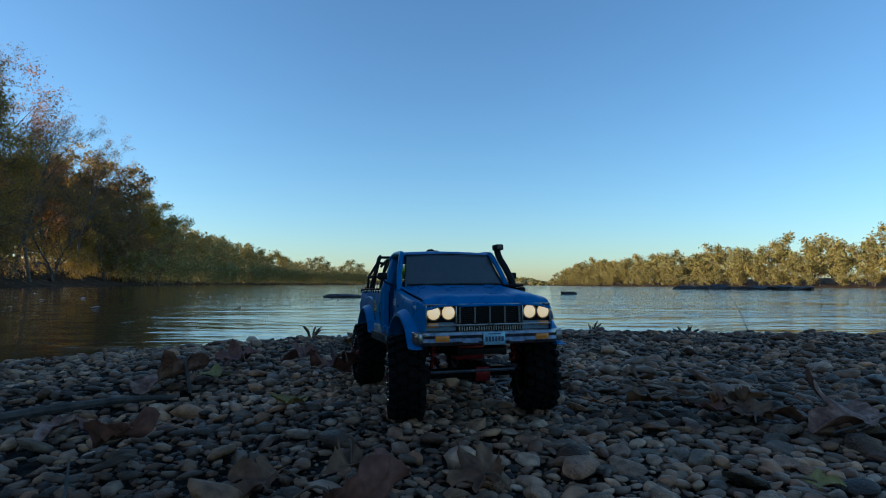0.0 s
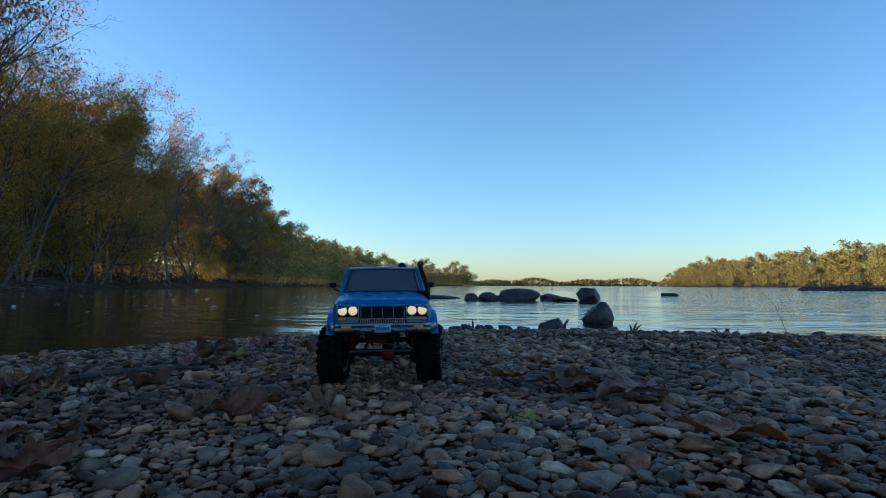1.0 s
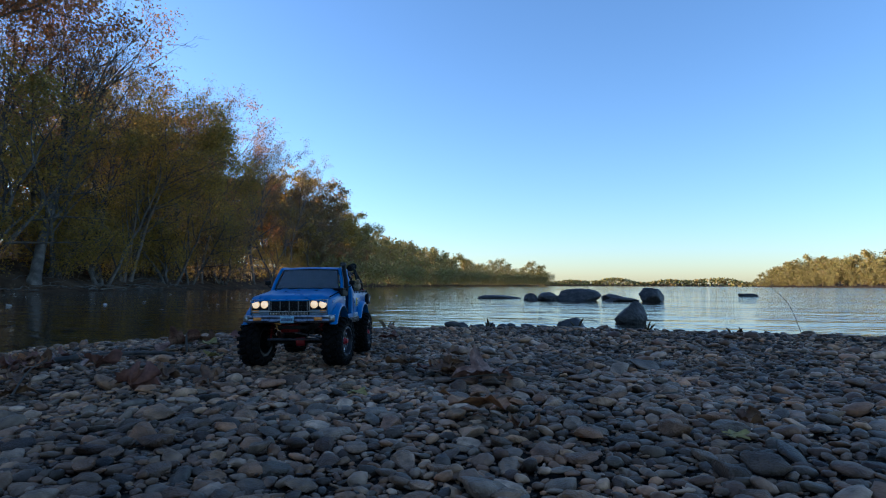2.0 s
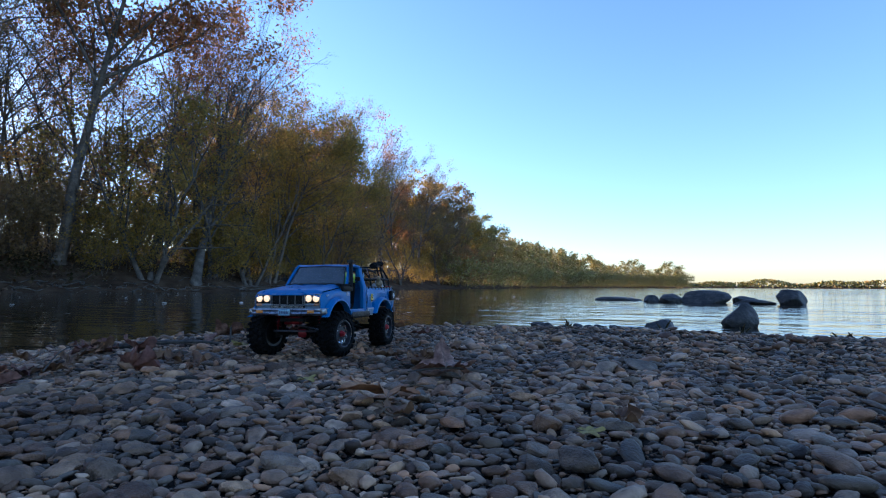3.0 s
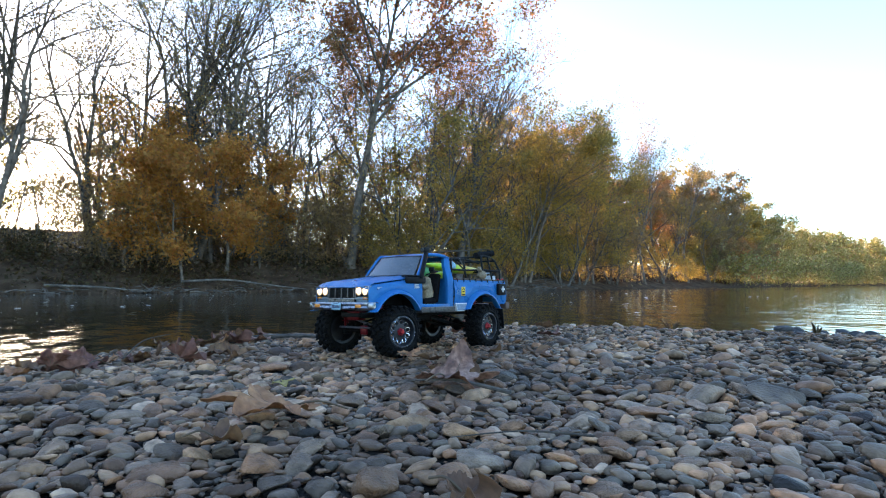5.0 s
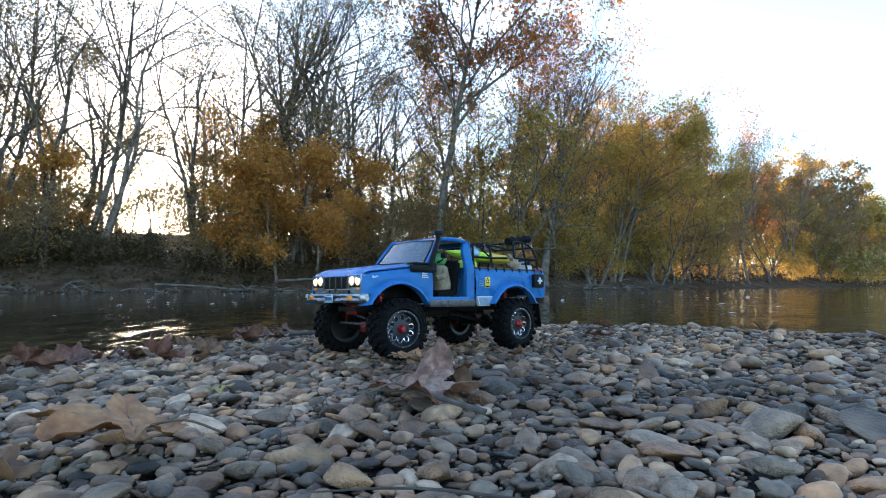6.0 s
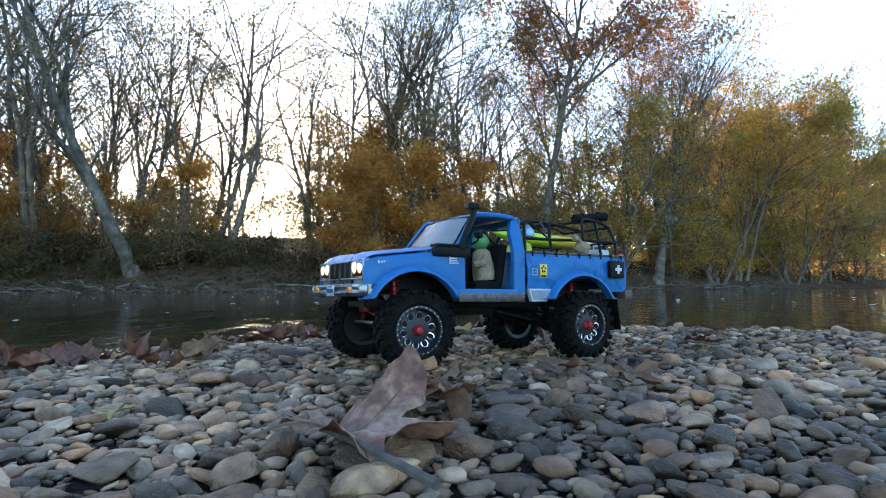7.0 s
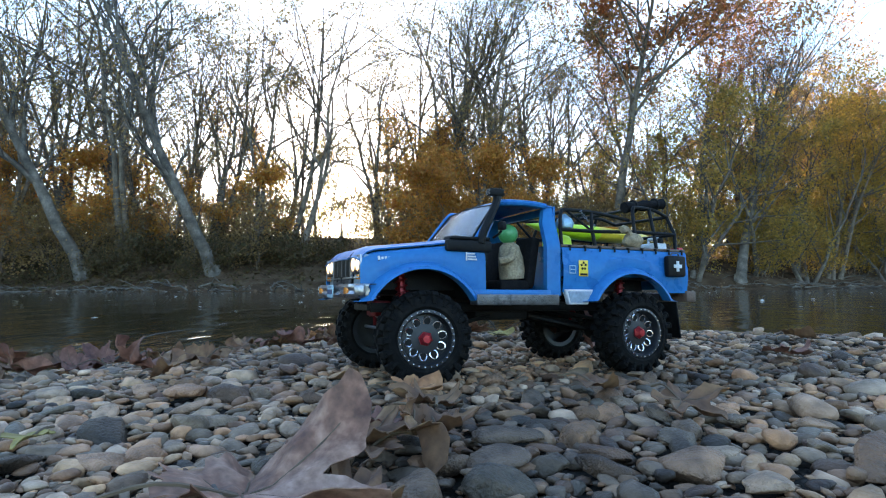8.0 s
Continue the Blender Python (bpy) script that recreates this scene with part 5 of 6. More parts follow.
for s in (1, -1):
    for c in (AX, -AX):
        bm = bmesh.new()
        plate(bm, [(c - 0.060, 0.110), (c + 0.060, 0.110), (c + 0.055, 0.1445), (c - 0.055, 0.1445)], s * 0.048, s * 0.052)
        box(bm, (c, s * 0.071, 0.1430), (0.110, 0.040, 0.003), 0.001)
        part("inner_wing", bm, DARK, truck)
bm = bmesh.new()
box(bm, (0.17, 0, 0.120), (0.09, 0.07, 0.035), 0.006)
part("motor_block", bm, DARK, truck)
for c in (AX, -AX):
    bm = bmesh.new()
    tube(bm, [(c, -0.072, 0.0555), (c, 0.072, 0.0555)], 0.0068, 10)
    lathe(bm, [(0.003, -0.014), (0.013, -0.010), (0.0165, 0.0), (0.013, 0.010), (0.003, 0.014)], 14, "y", (c, 0.010, 0.0550))
    for s in (1, -1):
        box(bm, (c, s * 0.066, 0.0555), (0.018, 0.010, 0.024), 0.002)
    axle = part("axle", bm, DARK, truck)
    bm = bmesh.new()
    box(bm, (c + (0.016 if c > 0 else -0.016), 0.010, 0.0545), (0.006, 0.022, 0.020), 0.003)
    part("axle_cover", bm, RED, axle, "red anodised axle cover")
    sgn = 1 if c > 0 else -1
    for s in (1, -1):
        bm = bmesh.new()
        tube(bm, [(c - sgn * 0.004, s * 0.040, 0.050), (c - sgn * 0.125, s * 0.026, 0.076)], 0.0030, 7)
        tube(bm, [(c - sgn * 0.004, s * 0.020, 0.069), (c - sgn * 0.095, s * 0.026, 0.086)], 0.0026, 7)
        part("link", bm, DARK, truck)
        top, low = Vector((c + sgn * 0.014, s * 0.052, 0.1330)), Vector((c + sgn * 0.010, s * 0.060, 0.062))
        if c < 0:
            top, low = Vector((c - 0.016, s * 0.052, 0.1330)), Vector((c - 0.010, s * 0.060, 0.062))
        bm = bmesh.new()
        tube(bm, [low, low.lerp(top, 0.5)], 0.0026, 8)
        tube(bm, [low.lerp(top, 0.45), top], 0.0052, 10)
        shock = part("shock_absorber", bm, RED, truck, "red coil-over shock absorber")
        bm = bmesh.new()
        u, w = ring_frame(top - low)
        coil = []
        for k in range(90):
            a = 2 * math.pi * k / 11
            coil.append(low.lerp(top, 0.10 + 0.85 * k / 89) + 0.0072 * (math.cos(a) * u + math.sin(a) * w))
        tube(bm, coil, 0.0012, 5)
        part("spring", bm, RED, shock, "red coil spring")
bm = bmesh.new()
tube(bm, [(AX + 0.022, -0.064, 0.060), (AX + 0.022, 0.064, 0.060)], 0.0022, 7)
tube(bm, [(AX + 0.026, -0.030, 0.082), (AX + 0.024, 0.058, 0.064)], 0.0022, 7)
part("tie_rod", bm, CHROME, truck, "dull steel steering rods")
bm = bmesh.new()
box(bm, (AX + 0.020, -0.012, 0.086), (0.022, 0.040, 0.020), 0.002)
part("servo", bm, RED, truck, "dark red steering servo")


# wheels: the blocks of the tread share their meshes
BLOCKS = {}
for name, at, size, tip, axis in (("tread_block", (0.0518, 0.0072), (0.0062, 0.0118, 0.0088), 0.35, "X"), ("shoulder_block", (0.0505, 0.0180), (0.0075, 0.0095, 0.0078), 0.45, "Z"),
                                  ("side_knob", (0.0450, 0.0228), (0.0080, 0.0022, 0.0050), 0.0, "X")):
    for row in (-1, 1):
        bm = bmesh.new()
        box(bm, (at[0], row * at[1], 0), size, 0.0008 if tip else 0.0005, Matrix.Rotation(row * tip, 3, axis), seg=1)
        me = bpy.data.meshes.new(name)
        bm.to_mesh(me)
        bm.free()
        me.materials.append(RUBBER)
        BLOCKS[name, row] = me


def wheel(x, side, steer):
    """A knobbly tyre on a black rim with bright rings, bolts and a red hub nut."""
    hub = new("wheel")
    hub.empty_display_size = 0.02
    hub.parent = truck
    hub.matrix_basis = pose(x, side * TRACK, R - 0.001, 0, 17 * (x > 0) + 31, steer + (0 if side > 0 else 180))
    w = 0.0235
    bm = bmesh.new()
    lathe(bm, [(0.0335, -w + 0.003), (0.0370, -w), (0.0440, -w + 0.001), (0.0490, -w + 0.006), (0.0505, 0), (0.0490, w - 0.006), (0.0440, w - 0.001), (0.0370, w), (0.0335, w - 0.003),
               (0.0325, 0)], 40, closed=True)
    part("tyre", bm, RUBBER, hub, "black knobbly off-road tyre, dusty")
    for k in range(21):
        for row in (-1, 1):
            a = 2 * math.pi * (k + 0.25 * row) / 21
            for name, turn in (("tread_block", a), ("shoulder_block", a + 0.9 * math.pi / 21), ("side_knob", a + 0.9 * math.pi / 21)):
                block = new(name, BLOCKS[name, row])
                block.parent = hub
                block.matrix_basis = Matrix.Rotation(-turn, 4, "Y")
    bm = bmesh.new()
    lathe(bm, [(0.0335, -w + 0.003), (0.0335, w - 0.002), (0.0300, w - 0.0015), (0.0285, w - 0.004), (0.0275, 0.004), (0.0275, -w + 0.004)], 40, closed=True)
    lathe(bm, [(0.0280, 0.0085), (0.0280, 0.0110), (0.0130, 0.0135), (0.0001, 0.0140)], 40)
    part("rim", bm, RIM, hub, "dark steel beadlock rim")
    for k in range(10):
        bm = bmesh.new()
        a = 2 * math.pi * k / 10
        c = Vector((0.0205 * math.cos(a), 0.0128, 0.0205 * math.sin(a)))
        pts = [c + Vector((0.0050 * (math.cos(a) * math.cos(t) - math.sin(a) * math.sin(t) * 0.85), 0.0012 * math.cos(t), 0.0050 * (math.sin(a) * math.cos(t) + math.cos(a) * math.sin(t) * 0.85)))
               for t in steps(0, 2 * math.pi, 12)]
        tube(bm, pts, 0.0011, 5, cap=False)
        part("rim_ring", bm, BRIGHT, hub, "bright ring round a rim opening")
        bm = bmesh.new()
        lathe(bm, [(0.0042, 0.0116), (0.0042, 0.0134), (0.0001, 0.0134)], 12, "y", (0.0205 * math.cos(a), 0, 0.0205 * math.sin(a)))
        part("rim_opening", bm, DARK, hub, "dark rim opening")
    bm = bmesh.new()
    for k in range(28):
        a = 2 * math.pi * k / 28
        lathe(bm, [(0.0011, w - 0.0016), (0.0011, w - 0.0002), (0.0006, w + 0.0002)], 6, "y", (0.0315 * math.cos(a), 0, 0.0315 * math.sin(a)))
    part("bolt_ring", bm, BRIGHT, hub, "ring of small bright bolts")
    bm = bmesh.new()
    lathe(bm, [(0.0085, 0.0125), (0.0085, 0.0165), (0.0055, 0.0195), (0.0048, 0.0225), (0.0001, 0.0228)], 6)
    part("hub_nut", bm, HUB_RED, hub, "red hub nut")
    return hub


for x in (AX, -AX):
    for side in (1, -1):
        wheel(x, side, -9 if x > 0 else 0)


# ---- what the truck carries ----
def carried(name, label, category, x, y, z, rx=0, ry=0, rz=0):
    return empty(name, TRUCK @ pose(x, y, z, rx, ry, rz), label, category)


def body_of(rows_n, fn, n=16):
    """A closed body of turning sections: fn(t) gives centre, half width and half height."""
    bm = bmesh.new()
    rings = []
    for t in steps(0, 1, rows_n):
        c, hw, hh = fn(t)
        rings.append([bm.verts.new(Vector(c) + Vector((0, hw * math.cos(2 * math.pi * k / n), hh * math.sin(2 * math.pi * k / n)))) for k in range(n)])
    for a, c in zip(rings, rings[1:]):
        for k in range(n):
            bm.faces.new((a[k], a[(k + 1) % n], c[(k + 1) % n], c[k]))
    bm.faces.new(rings[0][::-1])
    bm.faces.new(rings[-1])
    return bm


kayak = carried("toy_kayak", "lime and yellow toy kayak lashed in the truck bed", "kayak", -0.185, -0.022, 0.2025, 0, -2, 2)


def hull(a, c):
    def fn(t):
        u = a + (c - a) * t
        s = max(0.03, (1 - abs(u) ** 2.4)) ** 0.75
        return (u * 0.128, 0, 0.004 * abs(u) ** 3), 0.021 * s, 0.0125 * s
    return fn


part("bow", body_of(14, hull(0.0, 1.0)), LIME, kayak, "bright lime half")
part("stern", body_of(14, hull(-1.0, -0.001)), YELLOW, kayak, "yellow half")
bm = bmesh.new()
lathe(bm, [(0.013, 0.0100), (0.0145, 0.0128), (0.0125, 0.0135), (0.011, 0.0112)], 20, "z", (-0.035, 0, 0), closed=True)
part("cockpit_rim", bm, ORANGE, kayak, "orange cockpit rim")

vest = carried("toy_life_vest", "bright lime padded vest in the truck bed", "life vest", -0.078, 0.030, 0.1315)
bm = bmesh.new()
box(bm, (0, 0, 0.030), (0.030, 0.044, 0.058), 0.010, seg=3)
part("padding", bm, LIME, vest)
bm = bmesh.new()
for z in (0.018, 0.040):
    box(bm, (0, 0, z), (0.0325, 0.0460, 0.0035), 0.001)
part("strap", bm, DARK, vest)
paddle_bag = carried("dry_bag", "lime dry bag lying in the truck bed", "bag", -0.130, 0.038, 0.1315)
bm = body_of(10, lambda t: ((-0.035 + 0.07 * t, 0, 0.017), 0.016 * (0.75 + 0.25 * math.sin(math.pi * t)), 0.0165 * (0.75 + 0.25 * math.sin(math.pi * t))))
part("bag", bm, LIME, paddle_bag)
bm = bmesh.new()
for x in (-0.020, 0.020):
    lathe(bm, [(0.0168, x - 0.002), (0.0175, x - 0.001), (0.0175, x + 0.001), (0.0168, x + 0.002)], 16, "x", (0, 0, 0.017))
part("strap", bm, DARK, paddle_bag)
roll = carried("rolled_blanket", "rolled dark blanket tied on top of the cage", "blanket", -0.222, 0.052, 0.2405, 0, 8, 0)
bm = body_of(14, lambda t: ((-0.038 + 0.076 * t, 0, 0), 0.0090 * (0.90 + 0.16 * math.sin(9 * t)), 0.0080 * (0.90 + 0.16 * math.cos(13 * t))))
part("blanket", bm, DARK_CLOTH, roll)
for x in (-0.022, 0.020):
    bm = bmesh.new()
    lathe(bm, [(0.0086, x - 0.0014), (0.0102, x - 0.001), (0.0102, x + 0.001), (0.0086, x + 0.0014)], 14, "x")
    part("cord", bm, DARK, roll)
sack = carried("canvas_sack", "small tan canvas sack hung over the bed rail", "sack", -0.178, 0.076, 0.1715, 0, 0, 12)
bm = bmesh.new()
bmesh.ops.create_icosphere(bm, subdivisions=3, radius=0.5)
for v in bm.verts:
    p = v.co
    k = 1 + 0.22 * noise.noise(p * 3.1 + Vector((3, 1, 7))) + 0.10 * noise.noise(p * 8)
    v.co = Vector((p.x * 0.040 * k, p.y * 0.022 * k, 0.0115 + p.z * 0.023 * k))
part("sack_body", bm, CANVAS, sack)
bm = bmesh.new()
tube(bm, smooth_path([(0.010, 0.002, 0.020), (0.018, 0.003, 0.027), (0.026, 0.001, 0.026)], 4), [0.005, 0.0045, 0.004, 0.0035, 0.004, 0.005, 0.006, 0.006, 0.005], 8)
part("sack_neck", bm, CANVAS, sack)
kettle = carried("toy_kettle", "dull pale blue round kettle tied to the cage", "kettle", -0.072, 0.058, 0.1955)
bm = bmesh.new()
lathe(bm, [(0.006, 0.0), (0.0115, 0.003), (0.0128, 0.009), (0.0105, 0.015), (0.006, 0.018), (0.0045, 0.020), (0.002, 0.0225)], 20, "z")
part("pot", bm, PALE_BLUE, kettle)
bm = bmesh.new()
tube(bm, [(0.010 * math.cos(a), 0, 0.014 + 0.014 * math.sin(a)) for a in steps(0, math.pi, 10)], 0.0009, 5)
part("handle", bm, STEEL, kettle)
chain = carried("chain", "thin bright chain hanging from the roll cage", "chain", -0.090, 0.069, 0.2215)
for i in range(12):
    bm = bmesh.new()
    q = Matrix.Rotation(radians(90 * (i % 2)), 3, "X") @ Matrix.Rotation(radians(25), 3, "Y")
    pts = [q @ Vector((0.0024 * math.cos(a), 0.0014 * math.sin(a), 0)) + Vector((-0.0022 * i, 0.002, -0.0027 * i + 0.00008 * i * i)) for a in steps(0, 2 * math.pi, 8)]
    tube(bm, pts, 0.0005, 4, cap=False)
    part("chain_link", bm, CHROME, chain)
can = carried("jerrycan", "small white jerrycan in the corner of the bed", "jerrycan", -0.240, 0.052, 0.1315)
bm = bmesh.new()
box(bm, (0, 0, 0.026), (0.022, 0.036, 0.052), 0.004, seg=3)
tube(bm, [(0, -0.010, 0.050), (0, -0.010, 0.059), (0, 0.010, 0.059), (0, 0.010, 0.050)], 0.002, 6)
part("can", bm, WHITE, can)
bm = bmesh.new()
lathe(bm, [(0.0045, 0.051), (0.0045, 0.058), (0.0035, 0.059)], 12, "z", (0, 0.0145, 0))
part("cap", bm, DARK, can)
board = carried("grey_case", "flat slate-blue equipment case in the bed", "case", -0.095, -0.040, 0.1315)
bm = bmesh.new()
box(bm, (0, 0, 0.022), (0.070, 0.050, 0.044), 0.004)
part("shell", bm, SLATE, board)
bm = bmesh.new()
for x in (-0.02, 0.02):
    box(bm, (x, 0.0255, 0.030), (0.006, 0.002, 0.008), 0.0006)
part("latch", bm, STEEL, board)
# a plain seated doll in the driver's seat: one mesh
bm = bmesh.new()
lathe(bm, [(0.004, 0.0), (0.017, 0.002), (0.0185, 0.012), (0.0165, 0.030), (0.0125, 0.046), (0.006, 0.052)], 18, "z")
for v in bm.verts:
    v.co.x += 0.004 * noise.noise(v.co * 60)
    v.co.y += 0.004 * noise.noise(v.co * 60 + Vector((5, 5, 5)))
tube(bm, smooth_path([(0.002, 0.014, 0.042), (0.010, 0.018, 0.030), (0.024, 0.012, 0.026)], 4), [0.0055] * 9, 8)
body_faces = len(bm.faces)
bmesh.ops.create_icosphere(bm, subdivisions=3, radius=0.0135, matrix=Matrix.Translation((0.001, 0, 0.063)))
bm.faces.ensure_lookup_table()
for f in list(bm.faces)[body_faces:]:
    f.material_index = 1
doll = part("doll", bm, CANVAS)
doll.data.materials.append(GREEN)
doll.matrix_world = TRUCK @ pose(0.006, 0.044, 0.124, 0, 4, 0)
tagged(doll, "small seated doll in tan cloth with a green head", "doll")


# ---- rocks in the stream ----
def boulder(name, x, y, size, seed, label, sink=0.25, turn=0.0, steep=0.0):
    """An angular worn boulder standing in the water."""
    rng = random.Random(seed)
    bm = bmesh.new()
    bmesh.ops.create_icosphere(bm, subdivisions=4, radius=0.5)
    off = Vector((rng.uniform(0, 60), rng.uniform(0, 60), rng.uniform(0, 60)))
    cuts = [(Vector((rng.gauss(0, 1), rng.gauss(0, 1), rng.gauss(0.2, 0.6))).normalized(), rng.uniform(0.26, 0.40)) for k in range(9)]
    for v in bm.verts:
        p = v.co.copy()
        for nrm, dist in cuts:
            over = p.dot(nrm) - dist
            if over > 0:
                p -= nrm * over * 0.93
        p *= 1 + 0.10 * noise.noise(p * 3 + off) + 0.05 * noise.noise(p * 9 + off) + 0.02 * noise.noise(p * 24 + off)
        if steep:
            p.x *= 1 - steep * max(0, p.z + 0.1)
            p.y *= 1 - steep * max(0, p.z + 0.1)
        v.co = Vector((p.x * size[0], p.y * size[1], p.z * size[2]))
    ob = part(name, bm, BOULDER, None, angle=60)
    ob.matrix_world = pose(x, y, WATER_Z + size[2] * (0.5 - sink) * 0.8, 0, 0, turn)
    return tagged(ob, label, "boulder", group="boulders in the stream")


boulder("boulder", -0.20, 4.5, (0.29, 0.24, 0.30), 1, "dark pointed boulder standing in shallow water", 0.22, 30, 0.75)
boulder("boulder", -0.53, 3.33, (0.24, 0.20, 0.17), 2, "small dark boulder at the water's edge", 0.25, 80, 0.2)
boulder("boulder", -0.16, 11.83, (0.66, 0.60, 0.44), 3, "squarish grey boulder in the stream", 0.25, 10)
boulder("boulder", -1.63, 12.03, (1.15, 0.8, 0.36), 4, "broad flat-topped grey boulder in the stream", 0.25, 15)
boulder("boulder", -2.23, 11.93, (0.55, 0.5, 0.27), 5, "dark boulder beside a larger one in the stream", 0.3, 70)
boulder("boulder", -0.93, 12.13, (0.75, 0.6, 0.25), 6, "low grey boulder beside a larger one in the stream", 0.3, 140)
boulder("boulder", -0.73, 11.53, (0.8, 0.4, 0.14), 7, "flat dark rock barely above the water", 0.3, 5)
boulder("boulder", -2.63, 11.83, (0.42, 0.40, 0.22), 8, "small dark boulder in the stream", 0.3, 40)
boulder("boulder", -3.58, 12.83, (1.1, 0.6, 0.16), 9, "flat dark rock barely above the water", 0.35, 10)
boulder("boulder", 2.52, 19.23, (0.8, 0.6, 0.22), 10, "low dark rock far out in the stream", 0.35, 60)
for i in range(7):
    boulder("boulder", 18.2 + i * 1.35, 52 - i * 0.6, (2.8, 1.4, 0.55 + 0.12 * (i % 3)), 20 + i, "low dark ledge of rock far out in the stream", 0.3, -25 + 9 * (i % 3))
rocks = random.Random(9)
for i in range(9):
    boulder("boulder", -0.95 + rocks.uniform(-0.5, 0.5), 3.48 + rocks.uniform(-0.1, 0.12), (rocks.uniform(0.07, 0.14), 0.08, 0.06), 40 + i,
            "small wet rock on the shoal", 0.3, rocks.uniform(0, 180))

# ---- fallen leaves ----
LEAF_TONES = {
    "brown": material("dry_brown_leaf", [(0.075, 0.03, 0.014), (0.15, 0.066, 0.03), (0.22, 0.11, 0.05)], 0.75, scale=30, grain=0.3, bump=0.002, translucent=0.12),
    "orange": material("orange_leaf", [(0.19, 0.07, 0.026), (0.33, 0.13, 0.05), (0.42, 0.19, 0.08)], 0.7, scale=30, grain=0.3, bump=0.002, translucent=0.15),
    "pale": material("pale_dry_leaf", [(0.10, 0.036, 0.02), (0.22, 0.10, 0.062), (0.40, 0.23, 0.165)], 0.7, scale=38, grain=0.35, bump=0.002, translucent=0.12),
    "red": material("reddish_leaf", [(0.09, 0.032, 0.022), (0.16, 0.06, 0.04), (0.23, 0.10, 0.068)], 0.75, scale=30, grain=0.3, bump=0.002, translucent=0.12),
    "yellow": material("yellow_leaf", [(0.24, 0.17, 0.04), (0.32, 0.23, 0.06), (0.20, 0.14, 0.05)], 0.7, scale=30, grain=0.25, bump=0.002, translucent=0.15),
}
STEM = material("leaf_stem", [(0.07, 0.04, 0.02), (0.12, 0.075, 0.04)], 0.7, scale=60)
TONE_WORDS = {"brown": "dry brown", "orange": "orange-brown", "pale": "pale pinkish-brown", "red": "dark reddish", "yellow": "faded yellow"}


def fallen_leaf(x, y, size, tone, seed, curl=0.5, tilt=(0, 0), turn=0.0, lift=0.008):
    """A lobed plane-tree leaf, curled and creased, lying on the stones."""
    rng = random.Random(seed)
    z = float(land_height(np.array([x]), np.array([y]))[0])
    how = "flat" if curl < 0.35 else ("tightly curled" if curl > 0.9 else "curled")
    thing = empty("fallen_leaf", pose(x, y, z + lift, tilt[0], tilt[1], turn), f"{TONE_WORDS[tone]} {how} lobed leaf on the gravel", "leaf", group="fallen leaves")
    off = Vector((rng.uniform(0, 40), rng.uniform(0, 40), 0))
    lobes = [(0.0, 1.0), (0.95, 0.86), (-0.95, 0.86), (1.95, 0.58), (-1.95, 0.58)]

    def reach(a):
        r = 0.44
        for c, amp in lobes:
            d = abs((a - c + math.pi) % (2 * math.pi) - math.pi)
            r = max(r, amp * max(0, 1 - (d / 0.78) ** 1.3))
        return (r + 0.035 * math.sin(a * 17 + seed) + 0.025 * math.sin(a * 29)) * size * 0.5

    def place(a, j):
        """A point of the blade at the angle a, j of the way to its edge: each lobe bends along an arc of its own, up or over the stones."""
        r = reach(a) * j
        px, py, u = r * math.cos(a), r * math.sin(a), r / (size * 0.5)
        near_vein = min(abs((a - c + math.pi) % (2 * math.pi) - math.pi) for c, amp in lobes)
        bend = max(-0.5, min(2.3, curl * (0.55 + 1.9 * noise.noise(Vector((math.cos(a), math.sin(a), 0)) * 1.5 + off)))) * 1.5
        full = size * 0.5
        rr, h = (full * math.sin(bend * u) / bend, full * (1 - math.cos(bend * u)) / bend) if abs(bend) > 0.05 else (r, 0.0)
        h += size * u * (0.13 * min(near_vein, 0.45) - 0.016 * (near_vein < 0.05)) * (0.5 + curl)
        h += size * (0.050 * noise.noise(Vector((px, py, 3)) / size * 5 + off) + 0.024 * noise.noise(Vector((px, py, 7)) / size * 14 + off)) * (0.4 + curl)
        return Vector((rr * math.cos(a), rr * math.sin(a), h))

    bm = bmesh.new()
    n, m = (96, 12) if size > 0.15 else (60, 7)
    rows = [[place(2 * math.pi * k / n, 0.03 + 0.97 * j / m) for k in range(n)] for j in range(m + 1)]
    for row in rows:
        row.append(row[0].copy())
    sheet(bm, rows)
    bmesh.ops.remove_doubles(bm, verts=bm.verts, dist=1e-6)
    part("blade", thicken(bm, 0.0006), LEAF_TONES[tone], thing, angle=60)
    if size > 0.08:
        for c, amp in lobes:
            bm = bmesh.new()
            tube(bm, [place(c, 0.05 + 0.9 * k / 7) + Vector((0, 0, 0.0006)) for k in range(8)], [0.0006 * (1.1 - 0.11 * k) * size / 0.12 for k in range(8)], 5)
            part("vein", bm, STEM, thing)
    bm = bmesh.new()
    tube(bm, smooth_path([(-0.01 * size, 0, 0.004 * size), (-0.22 * size, 0.02 * size, 0.02 * size + 0.1 * size * curl), (-0.42 * size, 0.06 * size, 0.03 * size)], 4), 0.0011, 5)
    part("stem", bm, STEM, thing)
    return thing


